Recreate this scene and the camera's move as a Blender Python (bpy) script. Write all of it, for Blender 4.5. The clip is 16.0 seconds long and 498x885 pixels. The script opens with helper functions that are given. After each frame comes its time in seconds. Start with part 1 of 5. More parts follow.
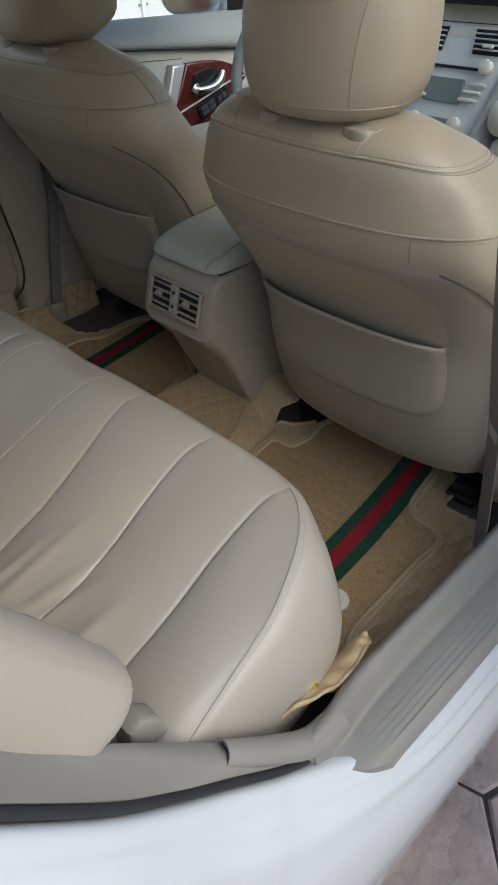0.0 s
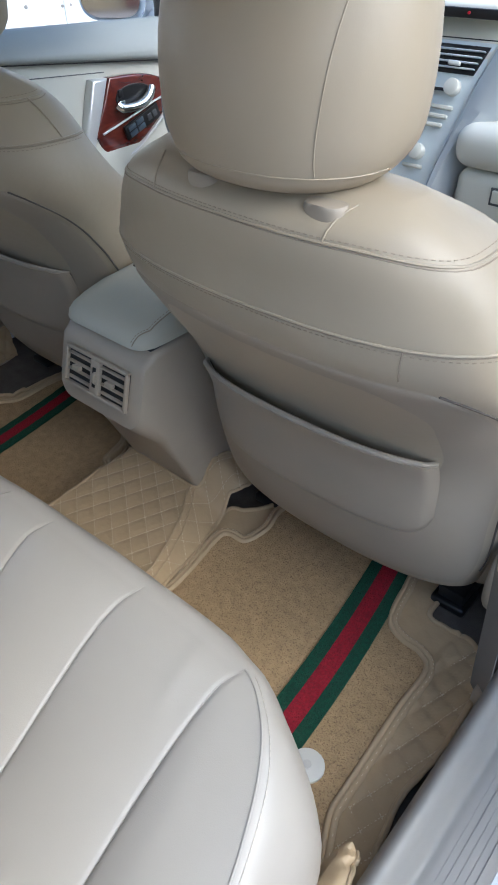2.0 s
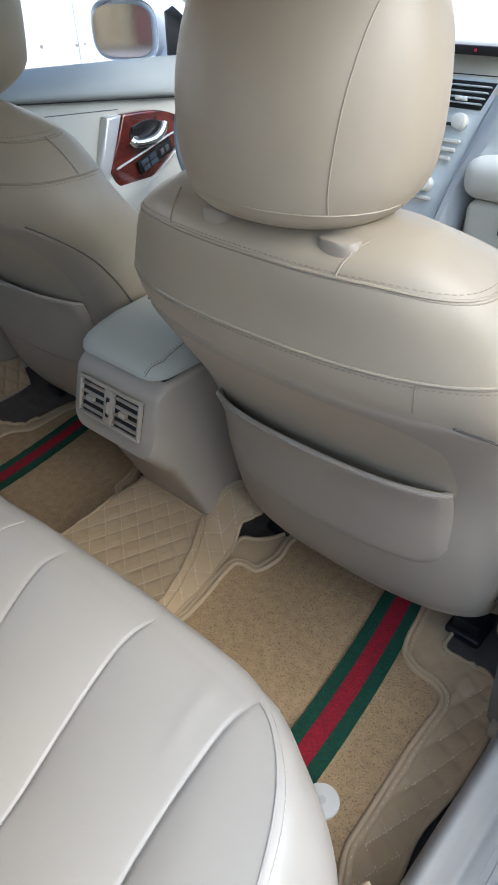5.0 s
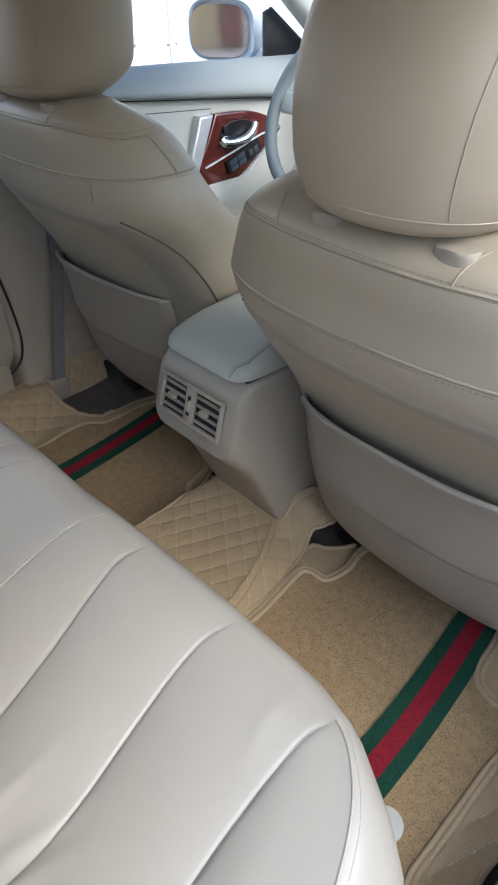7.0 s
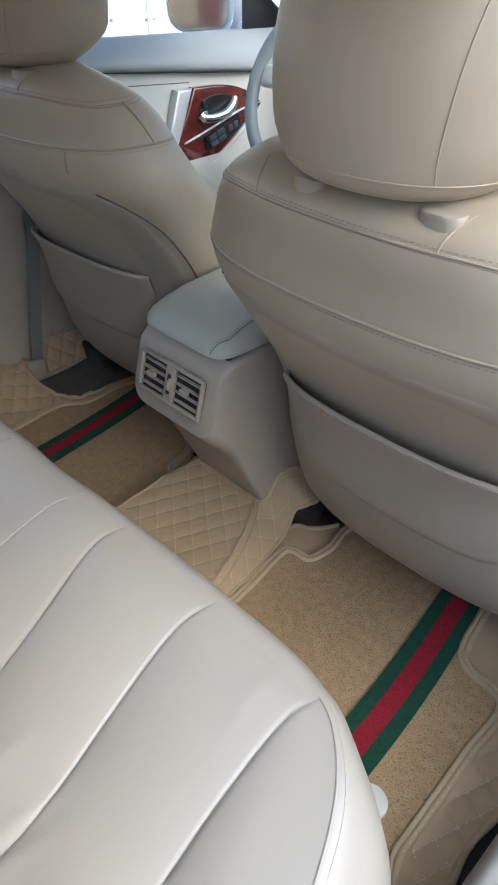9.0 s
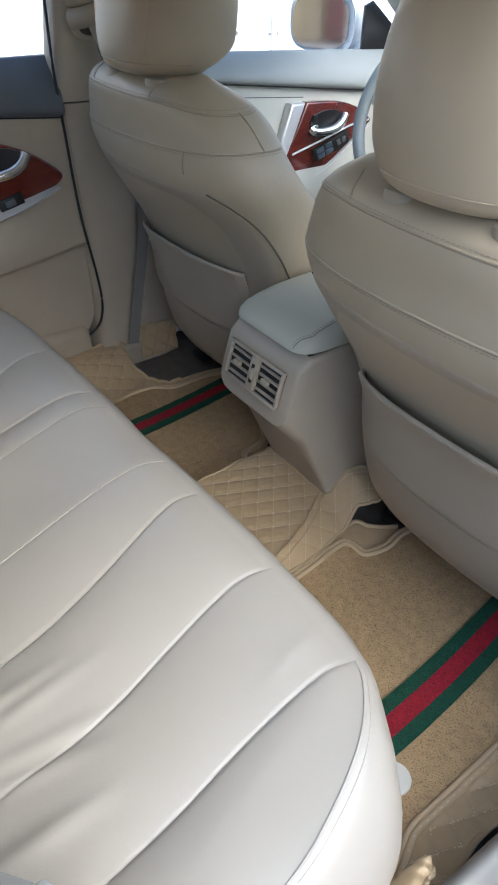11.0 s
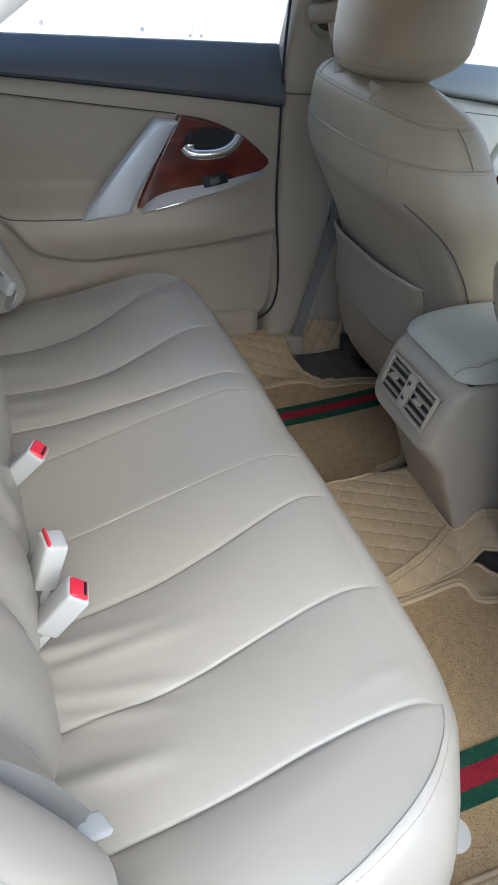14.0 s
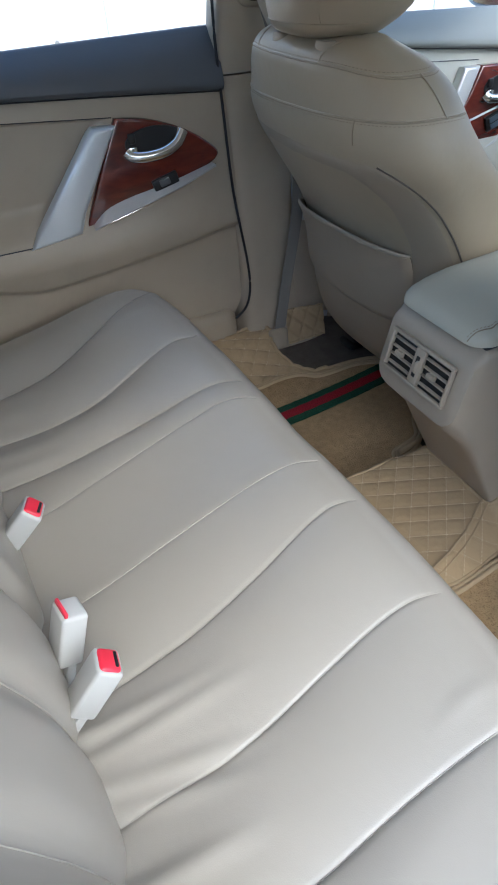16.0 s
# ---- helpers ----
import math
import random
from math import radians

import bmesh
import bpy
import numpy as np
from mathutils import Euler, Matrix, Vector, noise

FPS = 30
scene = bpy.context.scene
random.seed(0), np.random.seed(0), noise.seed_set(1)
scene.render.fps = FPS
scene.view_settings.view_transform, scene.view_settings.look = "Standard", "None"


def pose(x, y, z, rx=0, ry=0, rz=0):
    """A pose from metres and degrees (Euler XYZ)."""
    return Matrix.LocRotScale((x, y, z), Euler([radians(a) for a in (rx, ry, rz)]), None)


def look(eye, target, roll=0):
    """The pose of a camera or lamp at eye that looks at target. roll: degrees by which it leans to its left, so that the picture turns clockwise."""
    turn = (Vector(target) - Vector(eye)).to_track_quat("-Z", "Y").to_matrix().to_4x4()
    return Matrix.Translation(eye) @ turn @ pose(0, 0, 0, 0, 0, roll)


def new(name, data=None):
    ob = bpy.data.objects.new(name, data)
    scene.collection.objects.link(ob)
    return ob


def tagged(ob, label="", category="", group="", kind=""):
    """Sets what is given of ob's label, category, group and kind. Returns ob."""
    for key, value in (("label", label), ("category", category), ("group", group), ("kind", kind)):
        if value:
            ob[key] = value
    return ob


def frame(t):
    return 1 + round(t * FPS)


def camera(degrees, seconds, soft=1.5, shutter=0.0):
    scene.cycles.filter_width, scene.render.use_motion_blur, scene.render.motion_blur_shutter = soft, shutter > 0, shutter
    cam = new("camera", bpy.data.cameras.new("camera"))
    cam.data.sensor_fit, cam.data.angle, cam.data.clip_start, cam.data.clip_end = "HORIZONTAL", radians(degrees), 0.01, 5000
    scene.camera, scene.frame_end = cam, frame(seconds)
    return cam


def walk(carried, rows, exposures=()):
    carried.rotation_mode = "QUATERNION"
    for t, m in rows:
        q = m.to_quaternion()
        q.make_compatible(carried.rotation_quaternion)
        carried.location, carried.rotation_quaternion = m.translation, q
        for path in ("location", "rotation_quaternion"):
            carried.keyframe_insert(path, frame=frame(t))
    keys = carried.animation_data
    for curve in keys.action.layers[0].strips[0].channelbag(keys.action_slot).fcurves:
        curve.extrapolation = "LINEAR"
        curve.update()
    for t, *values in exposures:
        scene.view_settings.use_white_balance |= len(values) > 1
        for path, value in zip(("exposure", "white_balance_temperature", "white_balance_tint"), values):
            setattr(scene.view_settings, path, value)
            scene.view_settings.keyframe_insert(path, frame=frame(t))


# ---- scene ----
cam = camera(39.8, 16.0, soft=1.8, shutter=0.0)
PATH = [
    (0, (0.994, 0.496, 1.28), (-0.151, 1.562, 0.035), -2.8),
    (0.5, (0.901, 0.584, 1.271), (-0.204, 1.653, -0.009), -0.6),
    (1, (0.827, 0.667, 1.261), (-0.23, 1.771, -0.029), -1.6),
    (1.5, (0.803, 0.698, 1.264), (-0.241, 1.83, -0.014), -1.8),
    (2, (0.798, 0.714, 1.266), (-0.244, 1.873, 0.013), -1.6),
    (2.5, (0.801, 0.717, 1.268), (-0.252, 1.895, 0.041), -2.0),
    (3, (0.794, 0.714, 1.27), (-0.267, 1.896, 0.054), -2.1),
    (5.3, (0.794, 0.709, 1.272), (-0.31, 1.881, 0.085), -2.4),
    (5.5, (0.79, 0.705, 1.267), (-0.329, 1.866, 0.083), -2.7),
    (6, (0.765, 0.684, 1.273), (-0.41, 1.79, 0.091), -2.5),
    (6.5, (0.762, 0.691, 1.268), (-0.439, 1.768, 0.086), -1.9),
    (7, (0.759, 0.695, 1.269), (-0.451, 1.761, 0.087), -1.9),
    (7.5, (0.747, 0.698, 1.274), (-0.485, 1.781, 0.129), -3.4),
    (8, (0.752, 0.694, 1.275), (-0.455, 1.801, 0.126), -2.2),
    (8.5, (0.751, 0.71, 1.255), (-0.377, 1.851, 0.061), 0.5),
    (9, (0.754, 0.701, 1.25), (-0.403, 1.786, 0.033), -1.2),
    (9.5, (0.758, 0.7, 1.253), (-0.465, 1.67, 0.002), -1.4),
    (10, (0.805, 0.685, 1.272), (-0.471, 1.619, 0.047), 0.4),
    (10.2, (0.818, 0.677, 1.271), (-0.482, 1.586, 0.053), 0.0),
    (12.5, (0.828, 0.631, 1.27), (-0.488, 1.605, 0.121), 1.6),
    (13, (0.847, 0.635, 1.274), (-0.473, 1.581, 0.106), 2.0),
    (13.5, (0.833, 0.644, 1.277), (-0.558, 1.435, 0.078), 6.0),
    (14, (0.826, 0.647, 1.277), (-0.655, 1.218, 0.061), 5.6),
    (14.5, (0.825, 0.642, 1.269), (-0.701, 1.106, 0.063), 4.2),
    (15, (0.82, 0.641, 1.271), (-0.709, 1.065, 0.052), 2.7),
    (15.5, (0.786, 0.643, 1.253), (-0.735, 1.088, 0.032), 0.1),
    (16, (0.731, 0.654, 1.238), (-0.734, 1.249, 0.014), -4.5),
]
EXPOSURE = [(0.0, 0.07, 6200, 4), (0.6, 0.46, 5900, 4), (1.1, 0.68, 5650, 4), (2.0, 0.86, 5600, 5), (6.0, 0.96, 5650, 5), (9.0, 1.00, 5700, 5), (10.0, 1.09, 5700, 5), (12.5, 1.02, 5650, 4), (16.0, 1.00, 5500, 4)]
walk(cam, [(t, look(eye, target, roll)) for t, eye, target, roll in PATH], EXPOSURE)

# ---------------------------------------------------------------- light
SUN_ELEV, SUN_AZ = 42.0, 82.0        # degrees; azimuth from +y towards +x
world = bpy.data.worlds.new("sky")
scene.world = world
world.use_nodes = True
wn = world.node_tree.nodes
sky = wn.new("ShaderNodeTexSky")
sky.sky_type = "NISHITA"
sky.sun_disc = False
sky.sun_elevation, sky.sun_rotation = radians(SUN_ELEV), radians(SUN_AZ)
sky.air_density, sky.dust_density = 1.0, 2.6
wn["Background"].inputs[1].default_value = 0.25
world.node_tree.links.new(sky.outputs[0], wn["Background"].inputs[0])
sun = bpy.data.lights.new("sun", "SUN")
sun.energy, sun.angle, sun.color = 0.82, radians(60), (1.0, 0.985, 0.96)
sun_ob = new("sun", sun)
sd = Vector((math.sin(radians(SUN_AZ)) * math.cos(radians(SUN_ELEV)), math.cos(radians(SUN_AZ)) * math.cos(radians(SUN_ELEV)), math.sin(radians(SUN_ELEV))))
sun_ob.matrix_world = look(sd * 20, (0, 0, 0))


# ---------------------------------------------------------------- materials
def material(name, color, rough=0.5, metal=0.0, vary=0.06, vary_scale=6.0, grain=0.0, grain_scale=600.0, crease=0.0, crease_scale=30.0,
             coat=0.0, sheen=0.0, spec=0.5, stain=None, stain_amount=0.0, kind="noise"):
    m = bpy.data.materials.new(name)
    m.use_nodes = True
    nt = m.node_tree
    n, ln = nt.nodes, nt.links.new
    b = n["Principled BSDF"]
    b.inputs["Roughness"].default_value = rough
    b.inputs["Metallic"].default_value = metal
    b.inputs["Coat Weight"].default_value = coat
    b.inputs["Coat Roughness"].default_value = 0.08
    b.inputs["Sheen Weight"].default_value = sheen
    b.inputs["Specular IOR Level"].default_value = spec
    tc = n.new("ShaderNodeTexCoord")
    big = n.new("ShaderNodeTexNoise")
    big.inputs["Scale"].default_value = vary_scale
    big.inputs["Detail"].default_value = 5
    ln(tc.outputs["Object"], big.inputs["Vector"])
    ramp = n.new("ShaderNodeValToRGB")
    lo = [c * (1 - vary) for c in color]
    hi = [min(1, c * (1 + vary)) for c in color]
    ramp.color_ramp.elements[0].position, ramp.color_ramp.elements[1].position = 0.3, 0.7
    ramp.color_ramp.elements[0].color, ramp.color_ramp.elements[1].color = (*lo, 1), (*hi, 1)
    ln(big.outputs["Fac"], ramp.inputs["Fac"])
    col = ramp.outputs["Color"]
    if stain is not None:
        sn = n.new("ShaderNodeTexNoise")
        sn.inputs["Scale"].default_value = vary_scale * 5
        sn.inputs["Detail"].default_value = 8
        ln(tc.outputs["Object"], sn.inputs["Vector"])
        mr = n.new("ShaderNodeMapRange")
        mr.inputs["From Min"].default_value, mr.inputs["From Max"].default_value = 0.52, 0.75
        mr.inputs["To Max"].default_value = stain_amount
        ln(sn.outputs["Fac"], mr.inputs["Value"])
        mx = n.new("ShaderNodeMix")
        mx.data_type = "RGBA"
        mx.inputs["B"].default_value = (*stain, 1)
        ln(mr.outputs["Result"], mx.inputs["Factor"])
        ln(col, mx.inputs["A"])
        col = mx.outputs["Result"]
    ln(col, b.inputs["Base Color"])
    rm = n.new("ShaderNodeMapRange")
    rm.inputs["To Min"].default_value, rm.inputs["To Max"].default_value = max(0.02, rough - 0.07), min(1, rough + 0.07)
    ln(big.outputs["Fac"], rm.inputs["Value"])
    ln(rm.outputs["Result"], b.inputs["Roughness"])
    last = None
    for amount, sc, what in ((grain, grain_scale, kind), (crease, crease_scale, "noise")):
        if amount <= 0:
            continue
        if what == "voronoi":
            tx = n.new("ShaderNodeTexVoronoi")
            out = tx.outputs["Distance"]
        else:
            tx = n.new("ShaderNodeTexNoise")
            tx.inputs["Detail"].default_value = 3
            out = tx.outputs["Fac"]
        tx.inputs["Scale"].default_value = sc
        ln(tc.outputs["Object"], tx.inputs["Vector"])
        bp = n.new("ShaderNodeBump")
        bp.inputs["Strength"].default_value = amount
        bp.inputs["Distance"].default_value = 0.6 / sc
        ln(out, bp.inputs["Height"])
        if last:
            ln(last, bp.inputs["Normal"])
        last = bp.outputs["Normal"]
    if last:
        ln(last, b.inputs["Normal"])
    return m


def wood_material():
    m = material("polished_wood", (0.16, 0.032, 0.016), rough=0.16, coat=1.0, vary=0.5, vary_scale=9)
    nt = m.node_tree
    n, ln = nt.nodes, nt.links.new
    tc = n.new("ShaderNodeTexCoord")
    mp = n.new("ShaderNodeMapping")
    mp.inputs["Scale"].default_value = (8, 9, 30)
    mp.inputs["Rotation"].default_value = (0.15, 0, 0)
    w = n.new("ShaderNodeTexNoise")
    w.inputs["Scale"].default_value, w.inputs["Detail"].default_value, w.inputs["Distortion"].default_value = 1.5, 3, 1.0
    r = n.new("ShaderNodeValToRGB")
    r.color_ramp.elements[0].position, r.color_ramp.elements[1].position = 0.30, 0.72
    r.color_ramp.elements[0].color, r.color_ramp.elements[1].color = (0.070, 0.010, 0.008, 1), (0.150, 0.024, 0.014, 1)
    ln(tc.outputs["Object"], mp.inputs["Vector"])
    ln(mp.outputs["Vector"], w.inputs["Vector"])
    ln(w.outputs["Fac"], r.inputs["Fac"])
    ln(r.outputs["Color"], n["Principled BSDF"].inputs["Base Color"])
    return m


def glass_material(name, tint):
    m = bpy.data.materials.new(name)
    m.use_nodes = True
    b = m.node_tree.nodes["Principled BSDF"]
    b.inputs["Base Color"].default_value = (*tint, 1)
    b.inputs["Transmission Weight"].default_value = 1
    b.inputs["Roughness"].default_value = 0.0
    b.inputs["IOR"].default_value = 1.02
    return m


M_BENCH = material("bench_leather", (0.375, 0.342, 0.288), rough=0.35, vary=0.02, grain=0.10, grain_scale=900, crease=0.03, crease_scale=18, kind="voronoi")
M_SEAT = material("seat_leather", (0.375, 0.312, 0.220), rough=0.43, vary=0.04, grain=0.05, grain_scale=1000, crease=0.05, crease_scale=22, kind="voronoi")
M_SEAM = material("bench_seam", (0.36, 0.33, 0.28), rough=0.65, vary=0.03)
M_THREAD = material("thread", (0.47, 0.42, 0.34), rough=0.7, vary=0.05)
M_THREAD_AND_SHADE = material("dark_thread_and_seam_shade", (0.29, 0.235, 0.17), rough=0.8, vary=0.05)
M_SHELL = material("back_plastic", (0.33, 0.280, 0.211), rough=0.5, vary=0.04, grain=0.15, grain_scale=1400, stain=(0.28, 0.23, 0.18), stain_amount=0.12)
M_TRIM = material("trim_plastic", (0.40, 0.338, 0.255), rough=0.5, vary=0.04, grain=0.15, grain_scale=1400, stain=(0.27, 0.23, 0.18), stain_amount=0.12)
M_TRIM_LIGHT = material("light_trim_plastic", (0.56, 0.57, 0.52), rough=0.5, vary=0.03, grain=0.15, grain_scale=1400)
M_SILL = material("sill_plastic", (0.25, 0.237, 0.215), rough=0.48, vary=0.05, grain=0.15, grain_scale=1200, stain=(0.3, 0.27, 0.22), stain_amount=0.2)
M_DARKTRIM = material("dark_grey_plastic", (0.100, 0.105, 0.113), rough=0.5, vary=0.05, grain=0.2, grain_scale=1200)
M_BLUEGREY = material("blue_grey_plastic", (0.26, 0.30, 0.305), rough=0.5, vary=0.04, grain=0.15, grain_scale=1200)
M_KEY = material("key_plastic", (0.085, 0.115, 0.15), rough=0.35, vary=0.05)
M_BLACK = material("black_plastic", (0.012, 0.012, 0.013), rough=0.4, vary=0.2)
M_RUBBER = material("black_rubber", (0.02, 0.021, 0.024), rough=0.6, vary=0.2)
M_CARPET = material("floor_carpet", (0.12, 0.103, 0.085), rough=0.95, vary=0.2, vary_scale=40, grain=0.8, grain_scale=500)
M_PILE = material("loop_pile", (0.40, 0.272, 0.138), rough=0.95, vary=0.14, vary_scale=70, grain=0.9, grain_scale=430, kind="voronoi", crease=0.25, crease_scale=300, stain=(0.12, 0.07, 0.035), stain_amount=0.8)
# dark colour that stands for shade in the pocket, gaps, slot and cubby
M_RECESS_SHADE = material("recess_shade", (0.10, 0.085, 0.07), rough=0.9, vary=0.1)
M_STITCH = material("light_thread", (0.62, 0.51, 0.34), rough=0.7, vary=0.05)
M_RED = material("red_pile", (0.28, 0.006, 0.018), rough=0.95, vary=0.25, vary_scale=220, grain=1.0, grain_scale=330, kind="voronoi")
M_GREEN = material("green_pile", (0.006, 0.06, 0.03), rough=0.95, vary=0.3, vary_scale=220, grain=1.0, grain_scale=330, kind="voronoi")
M_QUILT = material("quilted_leatherette", (0.46, 0.34, 0.195), rough=0.5, vary=0.06, grain=0.2, grain_scale=800, crease=0.15, crease_scale=60)
M_PIPING = material("piping", (0.47, 0.35, 0.205), rough=0.6, vary=0.08, grain=0.3, grain_scale=500)
M_GOLD = material("gold", (0.75, 0.52, 0.10), rough=0.22, metal=1.0, vary=0.1)
M_CHROME = material("chrome", (0.78, 0.79, 0.80), rough=0.10, metal=1.0, vary=0.02)
M_SILVER = material("silver_paint", (0.66, 0.68, 0.69), rough=0.3, metal=0.35, vary=0.02)
M_WOOD = wood_material()
M_WHITE = material("white_paint", (0.61, 0.635, 0.66), rough=0.22, coat=0.8, vary=0.015, stain=(0.6, 0.6, 0.58), stain_amount=0.1)
M_CREAM = material("cream_plastic", (0.72, 0.71, 0.63), rough=0.5, vary=0.03, grain=0.12, grain_scale=1300)
M_STACK = material("stack_silver", (0.70, 0.76, 0.77), rough=0.35, metal=0.1, vary=0.03)
M_WING = material("pale_blue_grey_plastic", (0.41, 0.44, 0.455), rough=0.45, vary=0.03, grain=0.12, grain_scale=1200)
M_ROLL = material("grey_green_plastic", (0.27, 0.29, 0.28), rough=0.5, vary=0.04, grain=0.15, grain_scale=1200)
M_LCD = material("grey_display", (0.20, 0.25, 0.25), rough=0.12, vary=0.05)
M_LAMP_RED = material("red_indicator", (0.8, 0.02, 0.05), rough=0.3)
M_BELT = material("belt_webbing", (0.45, 0.40, 0.33), rough=0.8, vary=0.05, grain=0.5, grain_scale=900)
M_BELT_GREY = material("grey_belt_webbing", (0.19, 0.178, 0.16), rough=0.7, vary=0.05, grain=0.5, grain_scale=900)
M_BELT_DARK = material("dark_belt_webbing", (0.19, 0.183, 0.165), rough=0.6, vary=0.06, grain=0.5, grain_scale=900)
M_BUCKLE = material("buckle_plastic", (0.50, 0.50, 0.48), rough=0.4, vary=0.03)
M_RED_BUTTON = material("red_button", (0.72, 0.03, 0.06), rough=0.3, vary=0.05)
M_GLASS = glass_material("window_glass", (0.96, 0.98, 0.97))
M_MIRROR = material("mirror_glass", (0.85, 0.86, 0.86), rough=0.01, metal=1.0, vary=0.0)
M_WALL = material("white_sheet_metal", (0.74, 0.75, 0.735), rough=0.45, vary=0.03, vary_scale=2, stain=(0.45, 0.43, 0.38), stain_amount=0.12)
M_BOLT = material("rusty_bolt", (0.28, 0.27, 0.26), rough=0.6, metal=0.4, vary=0.3)
M_STONE = material("stamped_stone", (0.37, 0.30, 0.275), rough=0.75, vary=0.22, vary_scale=7, grain=0.5, grain_scale=140, crease=0.35, crease_scale=22, stain=(0.16, 0.13, 0.12), stain_amount=0.5)
M_JOINT = material("stone_joint", (0.05, 0.042, 0.04), rough=0.9, vary=0.2)
M_REFLECTION = material("facet_reflection_pale", (0.52, 0.50, 0.48), rough=0.2, metal=0.15, vary=0.02)
M_SIDE_WALL = material("cream_render", (0.55, 0.51, 0.44), rough=0.9, vary=0.06, vary_scale=2, grain=0.3, grain_scale=60)
M_BROWN_WALL = material("tan_wall", (0.42, 0.30, 0.17), rough=0.8, vary=0.1, vary_scale=3)
M_RED_WALL = material("maroon_metal", (0.16, 0.06, 0.045), rough=0.5, vary=0.1)
M_LINER = material("headliner", (0.70, 0.66, 0.58), rough=0.95, vary=0.05, grain=0.4, grain_scale=700)


# ---------------------------------------------------------------- mesh tools
def thing(name, at, label, category, group="", kind=""):
    ob = new(name)
    ob.location = at
    ob.empty_display_size = 0.05
    return tagged(ob, label, category, group, kind)


def part(name, bm, mat, parent=None, label="", sharp=38):
    me = bpy.data.meshes.new(name)
    bmesh.ops.recalc_face_normals(bm, faces=bm.faces)
    bm.to_mesh(me)
    bm.free()
    for p in me.polygons:
        p.use_smooth = True
    me.set_sharp_from_angle(angle=radians(sharp))
    me.materials.append(mat)
    ob = new(name, me)
    if parent is not None:
        ob.parent = parent
        if parent.type == "EMPTY":
            ob.location = -parent.location
    if label:
        tagged(ob, label)
    return ob


def surf(pts, wrap_u=False, wrap_v=False, cap=False, thick=0.0):
    """A mesh from a grid of points pts[i][j]; thick: given depth along the inverted normal."""
    bm = bmesh.new()
    g = [[bm.verts.new(p) for p in row] for row in pts]
    nu, nv = len(g), len(g[0])
    for i in range(nu if wrap_u else nu - 1):
        for j in range(nv if wrap_v else nv - 1):
            q = (g[i][j], g[(i + 1) % nu][j], g[(i + 1) % nu][(j + 1) % nv], g[i][(j + 1) % nv])
            try:
                bm.faces.new(q)
            except ValueError:
                pass
    if cap:
        for row in (g[0], g[-1]):
            try:
                bm.faces.new(row)
            except ValueError:
                pass
    if thick:
        bmesh.ops.recalc_face_normals(bm, faces=bm.faces)
        bmesh.ops.solidify(bm, geom=bm.faces[:], thickness=thick)
    return bm


def shell(rows, off):
    """A grid of points as a plate, its other face moved by off."""
    off = Vector(off)
    return surf([list(r) for r in rows] + [[p + off for p in r] for r in reversed(rows)], wrap_u=True)


def tube(path, r, n=8, closed=False, flat=1.0):
    """A round cord along points; flat: squeeze of its height."""
    path = [Vector(p) for p in path]
    rings = []
    m = len(path)
    up = Vector((0, 0, 1))
    for i, p in enumerate(path):
        a = path[(i - 1) % m] if (closed or i) else p
        b = path[(i + 1) % m] if (closed or i < m - 1) else p
        d = (b - a).normalized() if (b - a).length > 1e-9 else Vector((1, 0, 0))
        s = d.cross(up)
        if s.length < 1e-4:
            s = d.cross(Vector((1, 0, 0)))
        s.normalize()
        t = s.cross(d).normalized()
        rings.append([p + s * (r * math.cos(2 * math.pi * k / n)) + t * (r * flat * math.sin(2 * math.pi * k / n)) for k in range(n)])
    return surf(rings, wrap_u=closed, wrap_v=True, cap=not closed)


def smooth_path(pts, n=8, closed=False):
    """Catmull-Rom through points."""
    pts = [Vector(p) for p in pts]
    m = len(pts)
    out = []
    for i in range(m if closed else m - 1):
        def at(k):
            return pts[k % m] if closed else pts[min(max(k, 0), m - 1)]
        p0, p1, p2, p3 = at(i - 1), at(i), at(i + 1), at(i + 2)
        for k in range(n):
            t = k / n
            out.append(0.5 * ((2 * p1) + (p2 - p0) * t + (2 * p0 - 5 * p1 + 4 * p2 - p3) * t * t + (3 * p1 - p0 - 3 * p2 + p3) * t ** 3))
    if not closed:
        out.append(pts[-1].copy())
    return out


def box(c, s, bev=0.004, seg=2, rot=None):
    bm = bmesh.new()
    bmesh.ops.create_cube(bm, size=1)
    bmesh.ops.scale(bm, vec=s, verts=bm.verts)
    if bev:
        bmesh.ops.bevel(bm, geom=bm.edges[:], offset=min(bev, min(s) * 0.45), segments=seg, profile=0.5, affect="EDGES")
    if rot is not None:
        bmesh.ops.transform(bm, matrix=pose(0, 0, 0, *rot), verts=bm.verts)
    bmesh.ops.translate(bm, vec=c, verts=bm.verts)
    return bm


def slab(poly, axis, a, b, bev=0.003, seg=2):
    """A polygon in the plane across axis, drawn out from a to b. Its points are (y, z), (x, z) or (x, y)."""
    bm = bmesh.new()
    def place(p, v):
        return {"x": (v, p[0], p[1]), "y": (p[0], v, p[1]), "z": (p[0], p[1], v)}[axis]
    va = [bm.verts.new(place(p, a)) for p in poly]
    vb = [bm.verts.new(place(p, b)) for p in poly]
    n = len(poly)
    fa, fb = bm.faces.new(va), bm.faces.new(vb)
    for i in range(n):
        bm.faces.new((va[i], va[(i + 1) % n], vb[(i + 1) % n], vb[i]))
    bmesh.ops.recalc_face_normals(bm, faces=bm.faces)
    if bev:
        edges = [e for e in bm.edges if fa in e.link_faces or fb in e.link_faces]
        bmesh.ops.bevel(bm, geom=edges, offset=bev, segments=seg, profile=0.5, affect="EDGES")
    return bm


